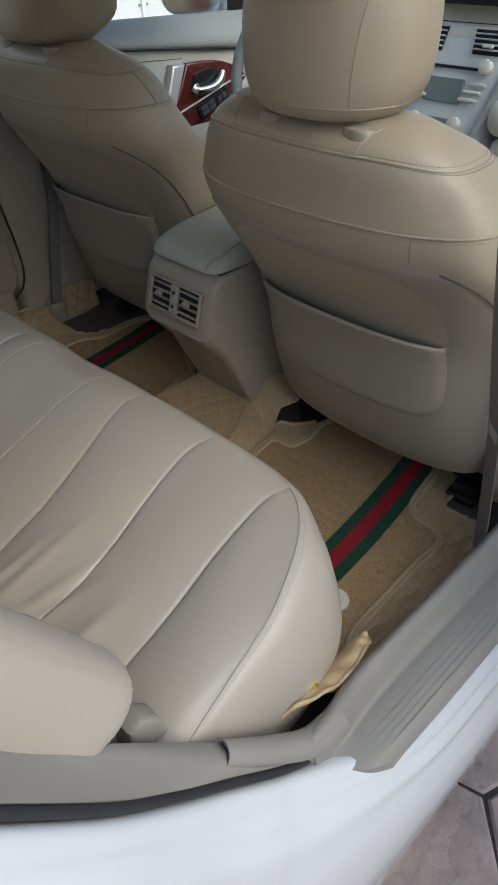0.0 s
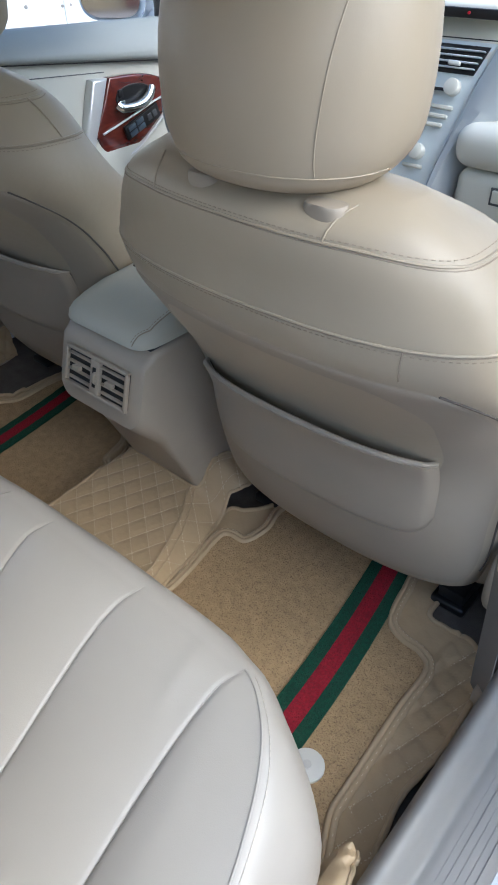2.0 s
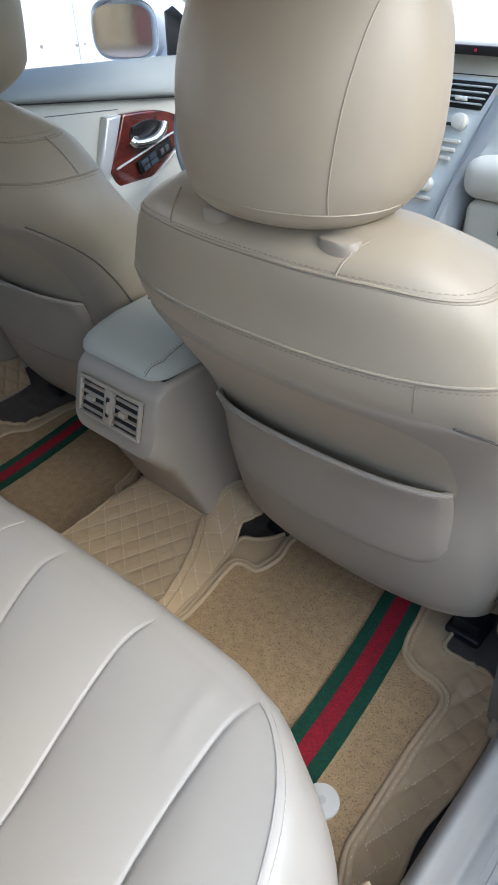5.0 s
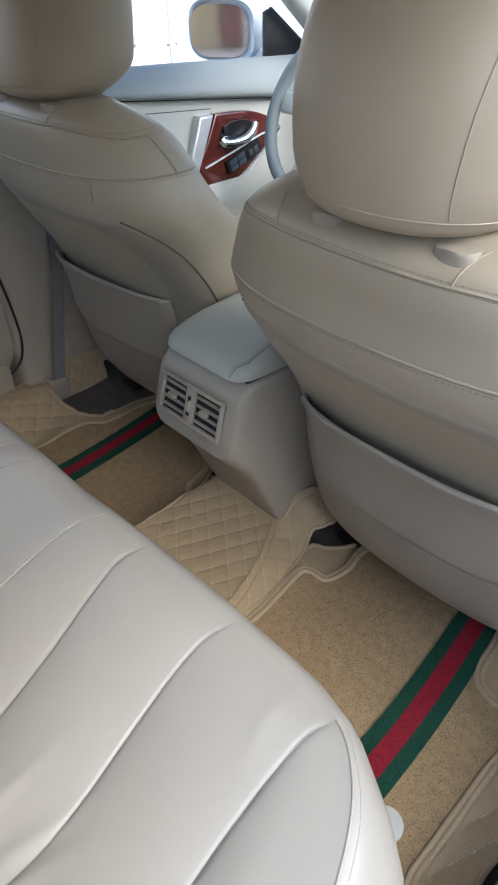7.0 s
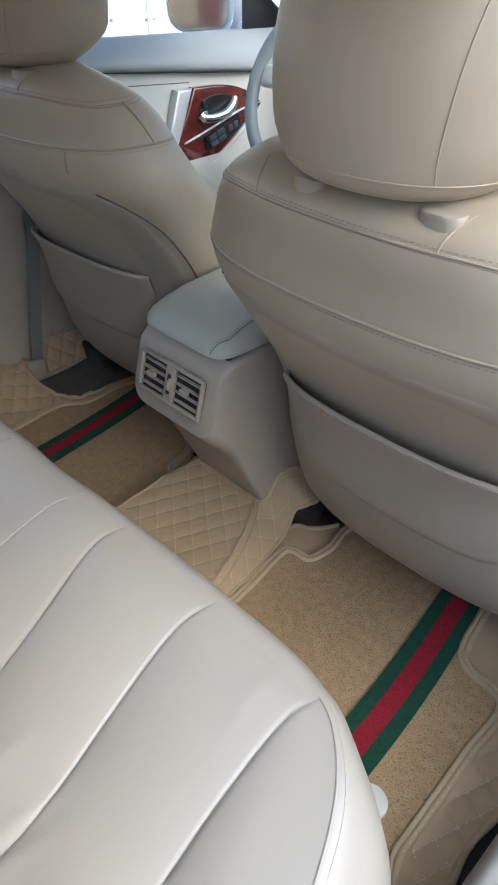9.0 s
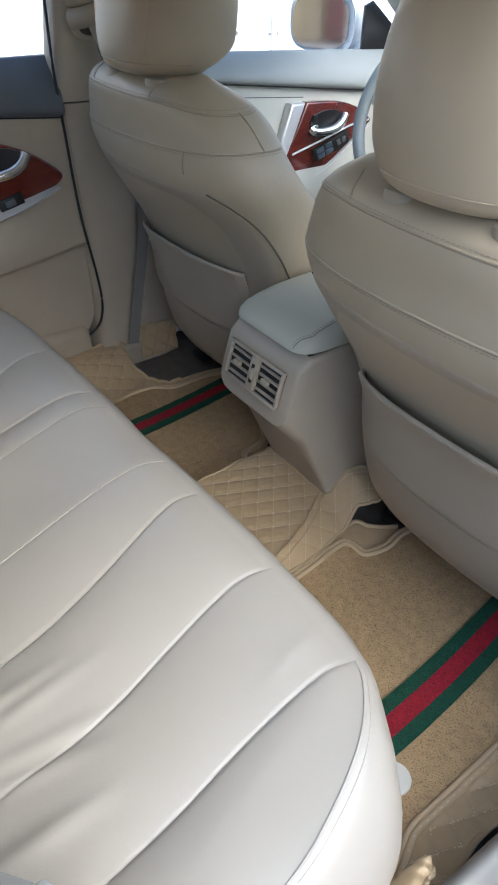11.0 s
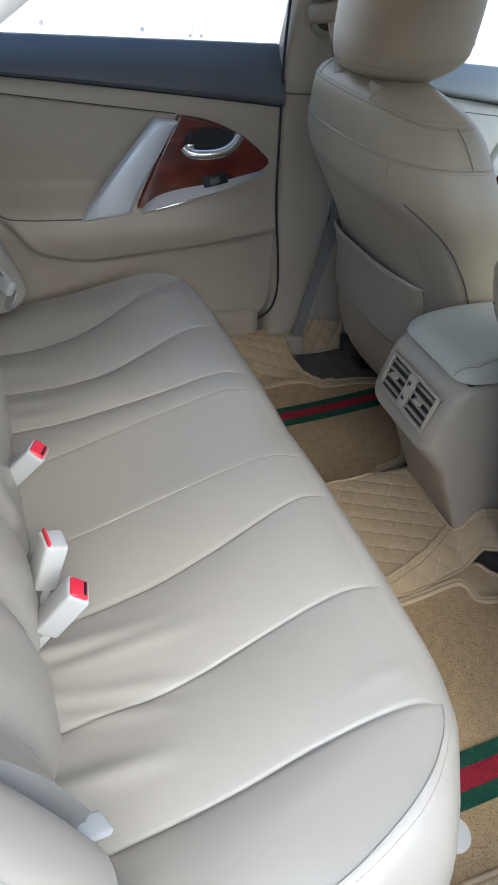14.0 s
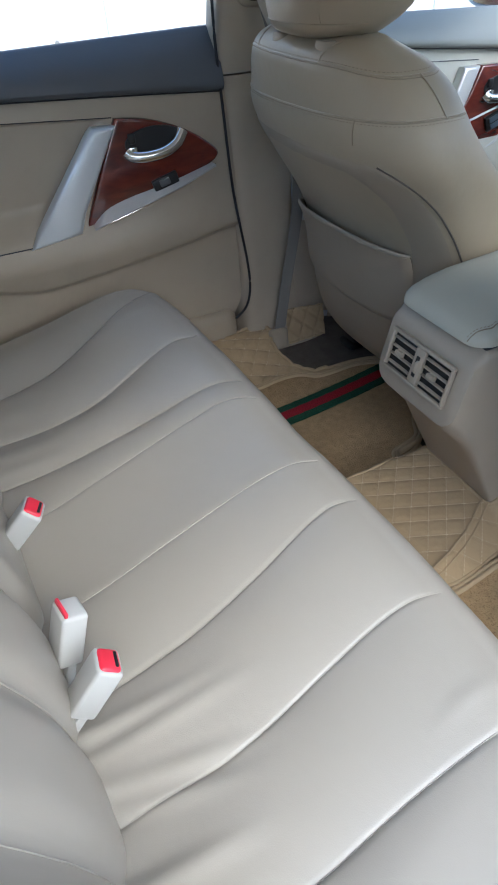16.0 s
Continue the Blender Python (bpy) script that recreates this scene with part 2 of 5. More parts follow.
def disc(c, r, h, axis="z", n=24, bev=0.0):
    poly = [(r * math.cos(2 * math.pi * k / n), r * math.sin(2 * math.pi * k / n)) for k in range(n)]
    bm = slab(poly, axis, 0, h, bev)
    bmesh.ops.translate(bm, vec=c, verts=bm.verts)
    return bm


def join(*bms):
    out = bmesh.new()
    for b in bms:
        me = bpy.data.meshes.new("tmp")
        b.to_mesh(me)
        b.free()
        out.from_mesh(me)
        bpy.data.meshes.remove(me)
    return out


def smooth_table(tab, x):
    """Smooth interpolation through a table."""
    if x <= tab[0][0]:
        return tab[0][1]
    if x >= tab[-1][0]:
        return tab[-1][1]
    for i in range(len(tab) - 1):
        x0, y0 = tab[i]
        x1, y1 = tab[i + 1]
        if x0 <= x <= x1:
            m0 = (y1 - tab[i - 1][1]) / (x1 - tab[i - 1][0]) if i else (y1 - y0) / (x1 - x0)
            m1 = (tab[i + 2][1] - y0) / (tab[i + 2][0] - x0) if i + 2 < len(tab) else (y1 - y0) / (x1 - x0)
            h = x1 - x0
            t = (x - x0) / h
            return ((2 * t ** 3 - 3 * t * t + 1) * y0 + (t ** 3 - 2 * t * t + t) * h * m0 + (-2 * t ** 3 + 3 * t * t) * y1 + (t ** 3 - t * t) * h * m1)


def step(a, b, x):
    t = min(1, max(0, (x - a) / (b - a)))
    return t * t * (3 - 2 * t)


def inside(poly, x, y):
    c = False
    j = len(poly) - 1
    for i in range(len(poly)):
        if (poly[i][1] > y) != (poly[j][1] > y) and x < (poly[j][0] - poly[i][0]) * (y - poly[i][1]) / (poly[j][1] - poly[i][1]) + poly[i][0]:
            c = not c
        j = i
    return c


def sheet(poly, height, cell=0.007, thick=0.005):
    """A soft sheet of an outline in plan, lying at height(x, y)."""
    xs, ys = [p[0] for p in poly], [p[1] for p in poly]
    nx, ny = int((max(xs) - min(xs)) / cell) + 1, int((max(ys) - min(ys)) / cell) + 1
    bm = bmesh.new()
    vs = {}
    def v(i, j):
        if (i, j) not in vs:
            x, y = min(xs) + i * cell, min(ys) + j * cell
            vs[i, j] = bm.verts.new((x, y, height(x, y)))
        return vs[i, j]
    for i in range(nx):
        for j in range(ny):
            if inside(poly, min(xs) + (i + 0.5) * cell, min(ys) + (j + 0.5) * cell):
                bm.faces.new((v(i, j), v(i + 1, j), v(i + 1, j + 1), v(i, j + 1)))
    def nearest(x, y):
        best = None
        for i in range(len(poly)):
            (ax, ay), (bx, by) = poly[i - 1], poly[i]
            dx, dy = bx - ax, by - ay
            t = min(1, max(0, ((x - ax) * dx + (y - ay) * dy) / (dx * dx + dy * dy + 1e-12)))
            px, py = ax + dx * t, ay + dy * t
            d = (px - x) ** 2 + (py - y) ** 2
            if best is None or d < best[0]:
                best = (d, px, py)
        return best[1], best[2]
    for e in [v for v in bm.verts if any(len(k.link_faces) == 1 for k in v.link_edges)]:
        px, py = nearest(e.co.x, e.co.y)
        e.co = (px, py, height(px, py))
    if thick:
        ext = bmesh.ops.extrude_face_region(bm, geom=bm.faces[:])
        low = [e for e in ext["geom"] if isinstance(e, bmesh.types.BMVert)]
        bmesh.ops.translate(bm, vec=(0, 0, -thick), verts=low)
    return bm


def drape(pts, height, lift=0.0, n=8, closed=False):
    return [Vector((p.x, p.y, height(p.x, p.y) + lift)) for p in smooth_path([(x, y, 0) for x, y in pts], n, closed)]

# ---------------------------------------------------------------- front seats
SEAT_X = 0.374
REAR_Y = [(0.44, 1.372), (0.50, 1.338), (0.60, 1.312), (0.70, 1.300), (0.76, 1.277), (0.82, 1.239), (0.86, 1.212), (0.89, 1.190), (0.92, 1.174), (0.95, 1.166), (0.98, 1.165), (1.01, 1.161), (1.035, 1.162), (1.052, 1.172), (1.067, 1.200)]
FRONT_Y = [(0.44, 1.510), (0.50, 1.526), (0.60, 1.527), (0.70, 1.516), (0.76, 1.501), (0.82, 1.477), (0.86, 1.452), (0.89, 1.425), (0.92, 1.401), (0.95, 1.381), (0.98, 1.369), (1.01, 1.355), (1.035, 1.330), (1.052, 1.301), (1.067, 1.271)]
HALF_W = [(0.44, 0.227), (0.50, 0.237), (0.60, 0.246), (0.70, 0.253), (0.76, 0.261), (0.82, 0.269), (0.86, 0.276), (0.89, 0.279), (0.92, 0.276), (0.95, 0.267), (0.98, 0.251), (1.01, 0.230), (1.035, 0.205), (1.052, 0.179), (1.067, 0.152)]
SQUARE, BOW, LEAN = 3.2, 0.30, -0.04


def back_y(xr, z):
    """The rear face of the backrest."""
    w, y = smooth_table(HALF_W, z), smooth_table(REAR_Y, z)
    d = smooth_table(FRONT_Y, z) - y
    q = min(0.9995, abs(xr) / w)
    return y + d / 2 * (1 - (1 - q ** SQUARE) ** (1 / SQUARE)) + BOW * xr * xr + LEAN * xr * step(0.82, 0.92, z)


def back_point(xr, z, lift=0.0):
    return Vector((SEAT_X + xr, back_y(xr, z) - lift, z + lift * 0.3))


def back_skin(a, z, lift=0.0):
    """A place on the upholstery, a: the angle round it."""
    w, y0, y1 = smooth_table(HALF_W, z), smooth_table(REAR_Y, z), smooth_table(FRONT_Y, z)
    c, s = math.cos(a), math.sin(a)
    x = w * math.copysign(abs(c) ** (2 / SQUARE), c)
    y = (y0 + y1) / 2 - (y1 - y0) / 2 * math.copysign(abs(s) ** (2 / SQUARE), s)
    y += 0.04 * step(0.82, 0.74, z) * step(0.50, 0.56, z) * step(0.45, 0.85, abs(x) / w) * step(-0.45, 0.7, -s)
    n = Vector((math.copysign(abs(c) ** (2 - 2 / SQUARE), c) / w, -math.copysign(abs(s) ** (2 - 2 / SQUARE), s) / ((y1 - y0) / 2), 0.0)).normalized()
    return Vector((SEAT_X + x, y + BOW * x * x + LEAN * x * step(0.82, 0.92, z), z)) + n * lift


def ring(cx, yr, z, w, d, power, n=72, bow=0.30, wing=0.0, front=0.0):
    out = []
    for k in range(n):
        a = 2 * math.pi * k / n
        c, s = math.cos(a), math.sin(a)
        x = w * math.copysign(abs(c) ** (2 / power), c)
        y = yr + d / 2 - d / 2 * math.copysign(abs(s) ** (2 / power), s)
        y += (wing * step(0.45, 0.85, abs(x) / w) + front) * step(-0.45, 0.7, -s)
        out.append(Vector((cx + x, y + bow * x * x, z)))
    return out


def dashes(path, gap, length, r):
    """Stitches along a path."""
    bms = []
    acc, k = 0.0, 0
    run = [path[0]]
    for a, b in zip(path, path[1:]):
        acc += (b - a).length
        if acc >= gap:
            d = (b - a).normalized() * length / 2
            bms.append(tube([b - d, b, b + d], r, 4))
            acc = 0
    return join(*bms)


def front_seat(outer, head_shift=0.012, head_front=0.0, seam_up=0.0, pocket_drop=0.0):
    root = thing("front_seat", (SEAT_X, 1.55, 0.36), "beige leather front car seat with a plastic back panel and map pocket", "car seat", "front seats")
    zs = [0.455 + 0.013 * i for i in range(44)] + [1.024, 1.030, 1.036, 1.042, 1.047, 1.052, 1.057, 1.061, 1.064, 1.067]
    rings = [[back_skin(2 * math.pi * k / 120, z) for k in range(120)] for z in zs]
    backrest = part("backrest", surf(rings, wrap_v=True, cap=True), M_SEAT, root)
    # piped seams over the leather
    def over(z_of, reach, lift, pitch=0.008):
        dense = []
        for k in range(1601):
            a = math.pi * (1 + reach) - math.pi * (1 + 2 * reach) * k / 1600
            x = back_skin(a, z_of(0.0)).x - SEAT_X
            dense.append(back_skin(a, z_of(x), lift))
        out = [dense[0]]
        for p, q in zip(dense, dense[1:]):
            while (q - out[-1]).length >= pitch:
                out.append(out[-1] + (q - out[-1]).normalized() * pitch)
        return out
    def top_z(x):
        return 1.036 - 1.6 * max(0, abs(x) - 0.12) ** 2
    def mid_z(x):
        return 0.951 + seam_up + 0.022 * x
    for z_of in (top_z, mid_z):
        part("seam", tube(over(z_of, 0.14, 0.0001), 0.0015, 6), M_SEAT, backrest)
        # a thin dark cord below each seam draws in the seam's shade
        part("seam_shadow", tube(over(lambda x: z_of(x) - 0.0024, 0.14, -0.0002), 0.0008, 6), M_THREAD_AND_SHADE, backrest)
    tagged(part("stitching", dashes(over(lambda x: top_z(x) + 0.0036, 0.10, 0.0003, 0.0013), 0.0062, 0.0034, 0.0005), M_THREAD_AND_SHADE, backrest), kind="stuff")
    tagged(part("stitching", dashes(over(lambda x: mid_z(x) - 0.0058, 0.10, 0.0003, 0.0013), 0.0062, 0.0034, 0.0005), M_THREAD_AND_SHADE, backrest), kind="stuff")
    part("seam", tube([back_point(0.185 - 0.004 * k / 8, mid_z(0.18) - 0.001 - 0.036 * k / 8, 0.0002) for k in range(9)], 0.0008, 6), M_THREAD_AND_SHADE, backrest)
    for sgn in (-1, 1):
        part("seam", tube(smooth_path([back_point(sgn * 0.106, 1.037, 0.0004), back_point(sgn * 0.108, 1.046, 0.0004), back_point(sgn * 0.113, 1.056, 0.0006), back_point(sgn * 0.120, 1.062, 0.0008)], 6), 0.0009, 6), M_SEAT, backrest)
    # piping down the inner shoulder, from the upper seam to the middle one
    part("piping", tube([back_skin(math.pi * (0.5 + outer * 0.5) + outer * 0.03, top_z(0.2) - (top_z(0.2) - mid_z(0.2)) * k / 24, 0.0006) for k in range(25)], 0.0015, 6), M_SEAT, backrest)
    # hard back panel
    ZB, ZT = 0.462, 0.914
    HALF = [(0.462, 0.190), (0.470, 0.212), (0.485, 0.226), (0.52, 0.236), (0.62, 0.243), (0.72, 0.249), (0.80, 0.253), (0.85, 0.252), (0.88, 0.244), (0.898, 0.228), (0.908, 0.208), (0.914, 0.180)]
    rows = []
    for j in range(61):
        v = j / 60
        z = ZB + (ZT - ZB) * (v - 0.06 * math.sin(2 * math.pi * v))
        hw = smooth_table(HALF, z)
        row = []
        for i in range(65):
            u = -1 + 2 * i / 64
            x = hw * math.copysign(abs(u) ** 0.85, u)
            side = (hw - abs(x)) / 0.012
            e = min(1, max(0, side), j / 3.0, (60 - j) / 3.0)
            rim = 0.204 - 0.030 * step(0.82, 0.90, z)
            dish = 0.011 * step(0.70, 0.76, z) * step(0.905, 0.825, z) * step(rim, rim - 0.050, abs(x))
            row.append(back_point(x, z, -0.005 + 0.0070 * math.sqrt(e) - dish))
        rows.append(row)
    panel = part("back_panel", surf(rows), M_SHELL, root, "grey beige plastic back panel")
    for sgn in (-1, 1):
        part("panel_gap", tube([back_point(sgn * (smooth_table(HALF, z) + 0.0012), z, 0.0002) for z in np.linspace(0.50, 0.906, 40)], 0.0016, 6), M_RECESS_SHADE, panel, "dark gap round the panel")
    # map pocket, standing off at its upper edge
    rows = []
    for j in range(29):
        v = j / 28
        row = []
        for i in range(49):
            u = -1 + 2 * i / 48
            x = u * 0.183 * (1 - 0.015 * (1 - v) ** 2)
            top = 0.744 - pocket_drop - 0.004 * u * u
            low = 0.590 + 0.006 * u * u + 0.040 * abs(u) ** 14
            z = low + (top - low) * v
            stand = 0.006 + 0.017 * v ** 2 * (1 - 0.75 * abs(u) ** 4)
            edge = min(1, (1 - abs(u)) / 0.035, v / 0.06)
            row.append(back_point(x, z, 0.001 + stand * math.sqrt(max(0, edge))))
        rows.append(row)
    part("map_pocket", surf(rows, thick=0.004), M_SHELL, panel, "grey beige plastic map pocket")
    part("pocket_rim", tube([q + Vector((0, -0.0005, 0.001)) for q in rows[-1]], 0.0035, 8), M_SHELL, panel)
    outline = [r[0] for r in reversed(rows)] + rows[0][1:-1] + [r[-1] for r in rows]
    part("pocket_gap", tube([q + Vector((0, 0.0005, 0)) for q in outline], 0.0013, 6), M_RECESS_SHADE, panel)
    # dark sheet behind the rim, in place of the shade within the pocket
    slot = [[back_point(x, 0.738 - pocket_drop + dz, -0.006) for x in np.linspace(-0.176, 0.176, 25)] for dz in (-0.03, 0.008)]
    part("pocket_opening_shade", surf(slot), M_RECESS_SHADE, panel, "dark sheet for the shade inside the pocket opening")
    # headrest
    HX = SEAT_X + head_shift
    HW = [(1.068, 0.076), (1.074, 0.092), (1.086, 0.108), (1.11, 0.124), (1.15, 0.129), (1.19, 0.127), (1.23, 0.118), (1.26, 0.100), (1.278, 0.075), (1.288, 0.04)]
    HY = [(1.068, 1.180), (1.074, 1.160), (1.086, 1.149), (1.15, 1.146), (1.20, 1.153), (1.25, 1.172), (1.275, 1.195), (1.288, 1.215)]
    HD = [(1.068, 0.11), (1.074, 0.14), (1.09, 0.165), (1.16, 0.175), (1.22, 0.165), (1.26, 0.13), (1.288, 0.06)]
    hz = [1.068, 1.070, 1.073, 1.077, 1.083, 1.09, 1.098, 1.108, 1.12, 1.14, 1.16, 1.18, 1.2, 1.215, 1.23, 1.243, 1.255, 1.266, 1.275, 1.282, 1.288]
    hr = [ring(HX, smooth_table(HY, z), z - 0.007, smooth_table(HW, z), smooth_table(HD, z), 2.25, 64, bow=0.4, front=head_front * step(1.07, 1.12, z) * step(1.288, 1.24, z)) for z in hz]
    headrest = part("headrest", surf(hr, wrap_v=True, cap=True), M_SEAT, root)
    def head_point(xr, z, lift):
        w, d = smooth_table(HW, z), smooth_table(HD, z)
        q = min(0.999, abs(xr) / w)
        return Vector((HX + xr, smooth_table(HY, z) + d / 2 * (1 - (1 - q ** 2.25) ** (1 / 2.25)) + 0.4 * xr * xr - lift, z - 0.007))
    part("seam", tube([head_point(0.080 + 0.018 * k / 60, 1.092 + 0.160 * k / 60, 0.0001) for k in range(61)], 0.0006, 6), M_SEAT, headrest)
    part("seam", tube([head_point(0.1140 * math.sin(a), 1.090, 0.0002) for a in np.linspace(-1.55, 1.55, 60)], 0.0008, 6), M_SEAT, headrest)
    for sx, hw in ((0.330, 0.020), (0.468, 0.021)):
        g = [ring(sx, 1.172, z, w, 0.032, 2.5, 28, bow=0) for z, w in ((1.040, hw), (1.055, hw), (1.059, hw * 0.97), (1.0615, hw * 0.88), (1.0625, hw * 0.6))]
        guide = part("headrest_guide", surf(g, wrap_v=True, cap=True), M_SHELL, root, "beige plastic headrest guide")
        bmp = tube([(sx, 1.212, 1.05), (sx, 1.218, 1.12)], 0.006, 12)
        part("post", bmp, M_CHROME, guide, "steel headrest post")
    # cushion, valance and rails
    prof = [(1.43, 0.50), (1.45, 0.53), (1.55, 0.55), (1.75, 0.575), (1.86, 0.575), (1.90, 0.55), (1.905, 0.50), (1.89, 0.44), (1.75, 0.42), (1.50, 0.42), (1.44, 0.44)]
    pp = smooth_path([(0, y, z) for y, z in prof], 3, True)
    xs = [(-0.25, 0.75), (-0.245, 0.9), (-0.22, 1.0), (-0.12, 0.97), (0.12, 0.97), (0.22, 1.0), (0.245, 0.9), (0.25, 0.75)]
    rows = [[(SEAT_X + x, 1.63 + (p.y - 1.63) * (0.97 if abs(x) > 0.24 else 1), 0.48 + (p.z - 0.48) * f + (0.02 if 0.2 < abs(x) < 0.24 and p.z > 0.5 else 0)) for p in pp] for x, f in xs]
    part("seat_cushion", surf(rows, wrap_v=True, cap=True), M_SEAT, root)
    sgn = outer
    part("side_valance", slab([(1.43, 0.40), (1.45, 0.49), (1.55, 0.50), (1.80, 0.50), (1.84, 0.44), (1.80, 0.395)], "x", SEAT_X + sgn * 0.252, SEAT_X + sgn * 0.272, 0.008, 3), M_SHELL, root, "beige plastic side valance")
    if outer > 0:
        part("recliner_cover", slab([(1.425 + 0.045 * math.cos(a), 0.50 + 0.065 * math.sin(a)) for a in np.linspace(0, 2 * math.pi, 24, endpoint=False)], "x", SEAT_X + sgn * 0.25, SEAT_X + sgn * 0.285, 0.012, 3), M_SHELL, root)
    for sgn in (-1, 1):
        part("seat_rail", box((SEAT_X + sgn * 0.19, 1.68, 0.365), (0.045, 0.46, 0.035), 0.004), M_BLACK, root, "black steel seat rail")
        part("rail_foot", box((SEAT_X + sgn * 0.19, 1.47, 0.352), (0.06, 0.06, 0.018), 0.006, 3), M_BLACK, root, "black rail end cover")
    return root


passenger = front_seat(1)
passenger["label"] = "beige leather front passenger seat with map pocket and headrest"
driver = front_seat(-1, 0.020, 0.030, 0.016, 0.007)
driver.matrix_basis = pose(-0.3798, 1.577, 0.365, -1.8, 0, 1.25)
driver["label"] = "beige leather driver's seat with map pocket beside the wheel"

# ---------------------------------------------------------------- rear bench
BX = 0.008
SKEW = 0.03
EDGE = [(0.0, 0.0, 1.016), (0.25, 0.175, 1.018), (0.5, 0.355, 1.016), (0.727, 0.517, 1.005), (0.753, 0.549, 0.991), (0.782, 0.579, 0.965), (0.811, 0.600, 0.932), (0.847, 0.618, 0.887), (0.877, 0.629, 0.848), (0.917, 0.635, 0.796), (0.942, 0.640, 0.763), (0.974, 0.646, 0.720), (1.0, 0.652, 0.686)]
BACK_X = [(0.727, 0.528), (0.85, 0.605), (1.0, 0.675)]
# seams run across the cushion from the bite to the front edge: place across, then their way as (y, x)
SEAMS = [
    (-0.727, [(0.56, -0.460), (0.62, -0.440), (0.70, -0.426), (0.74, -0.425), (0.82, -0.453), (0.90, -0.496), (0.96, -0.512), (1.01, -0.520)]),
    (-0.505, [(0.56, -0.310), (0.62, -0.297), (0.70, -0.271), (0.78, -0.261), (0.86, -0.280), (0.90, -0.295), (0.94, -0.306), (0.98, -0.304)]),
    (-0.265, [(0.56, -0.185), (0.62, -0.179), (0.70, -0.163), (0.78, -0.152), (0.86, -0.143), (0.94, -0.143), (0.98, -0.136), (1.01, -0.122)]),
    (-0.145, [(0.56, -0.080), (0.66, -0.083), (0.78, -0.088), (0.90, -0.090), (0.94, -0.092), (0.98, -0.083), (1.01, -0.068)]),
    (0.145, [(0.56, 0.110), (0.70, 0.105), (0.78, 0.099), (0.86, 0.095), (0.94, 0.093), (0.98, 0.097), (1.015, 0.108)]),
    (0.265, [(0.56, 0.250), (0.66, 0.247), (0.74, 0.244), (0.78, 0.240), (0.86, 0.223), (0.94, 0.199), (0.98, 0.191), (1.02, 0.197)]),
    (0.505, [(0.56, 0.392), (0.66, 0.391), (0.74, 0.393), (0.78, 0.389), (0.86, 0.374), (0.94, 0.360), (0.98, 0.358), (1.02, 0.364)]),
    (0.727, [(0.56, 0.536), (0.70, 0.531), (0.78, 0.527), (0.86, 0.518), (0.94, 0.513), (0.98, 0.514), (1.006, 0.522), (1.03, 0.530)]),
]
FOLDS = [(0.285, 0.60, 0.10, 0.20), (0.315, 0.60, 0.05, 0.24), (0.350, 0.61, 0.25, 0.22), (0.375, 0.62, 0.30, 0.16), (0.455, 0.62, 0.10, 0.15)]
PANELS = [(0.0, 0.145, 0.0), (0.145, 0.265, 0.004), (0.265, 0.505, 0.0095), (0.505, 0.727, 0.0095), (0.727, 1.02, 0.019)]
RISE = [(0.50, 0.528), (0.575, 0.535), (0.66, 0.552), (0.78, 0.590), (0.90, 0.630), (0.97, 0.648), (1.03, 0.655), (1.10, 0.656)]
# the outer corner: reach of the side below the piping, and its drop where it is widest
REACH = [(0.66, 0.034), (0.727, 0.032), (0.755, 0.036), (0.782, 0.050), (0.81, 0.064), (0.84, 0.060), (0.90, 0.042), (1.0, 0.018)]
FALL = [(0.66, 0.070), (0.727, 0.092), (0.755, 0.120), (0.782, 0.140), (0.81, 0.144), (0.84, 0.134), (0.90, 0.112), (1.0, 0.090)]


def puff(a):
    """Height of the stuffing between two seams."""
    for lo, hi, amp in PANELS:
        if lo <= a <= hi:
            w = (a - lo) / (hi - lo)
            if hi > 1:
                return amp * math.sin(math.pi * min(1, w / 0.95) ** 0.75) - 0.004
            return amp * (1 - abs(2 * w - 1) ** 2.3) - 0.004
    return 0.0


def across(u, y):
    """Where the line u lies at the depth y, between its two seams."""
    for (u0, way0), (u1, way1) in zip(SEAMS, SEAMS[1:]):
        if u0 <= u <= u1:
            w = (u - u0) / (u1 - u0)
            return smooth_table(way0, y) * (1 - w) + smooth_table(way1, y) * w
    return smooth_table(SEAMS[-1][1] if u > 0 else SEAMS[0][1], y)


def bench_top(u, t):
    a, s = abs(u), 1 if u >= 0 else -1
    ex = smooth_table([(e[0], e[1]) for e in EDGE], a)
    ey = smooth_table([(e[0], e[2]) for e in EDGE], a)
    y = 0.575 + (ey - 0.575) * t + (SKEW * (BX + s * ex - 0.5) if a <= 0.727 or s < 0 else 0.0)
    if a <= 0.727:
        x = across(u, y)
    else:
        w = (a - 0.727) / 0.273
        bx = smooth_table(BACK_X, a)
        x = BX + s * (bx + (ex - bx) * t)
        line = BX + s * (BACK_X[0][1] + (0.517 - BACK_X[0][1]) * t)
        x += (across(s * 0.727, y) - line) * (1 - w) ** 1.5
    z = smooth_table(RISE, y - (SKEW * (x - 0.5) if a <= 0.727 else 0))
    z += puff(a) * (0.35 + 0.65 * math.sin(math.pi * min(1, 0.10 + t * 0.90) ** 0.8)) * (1 - 0.6 * step(0.88 - 0.50 * step(0.72, 0.80, a), 1.0, t))
    if s > 0:
        for x0, y0, k, ln in FOLDS:
            px = x - x0 - k * (y - y0)
            z += 0.0046 * math.exp(-(px / 0.011) ** 2) * step(y0 + ln, y0 + ln * 0.4, y) * step(y0 - 0.05, y0, y)
    if a < 0.13:
        z -= 0.004 * math.cos(a / 0.13 * math.pi / 2)
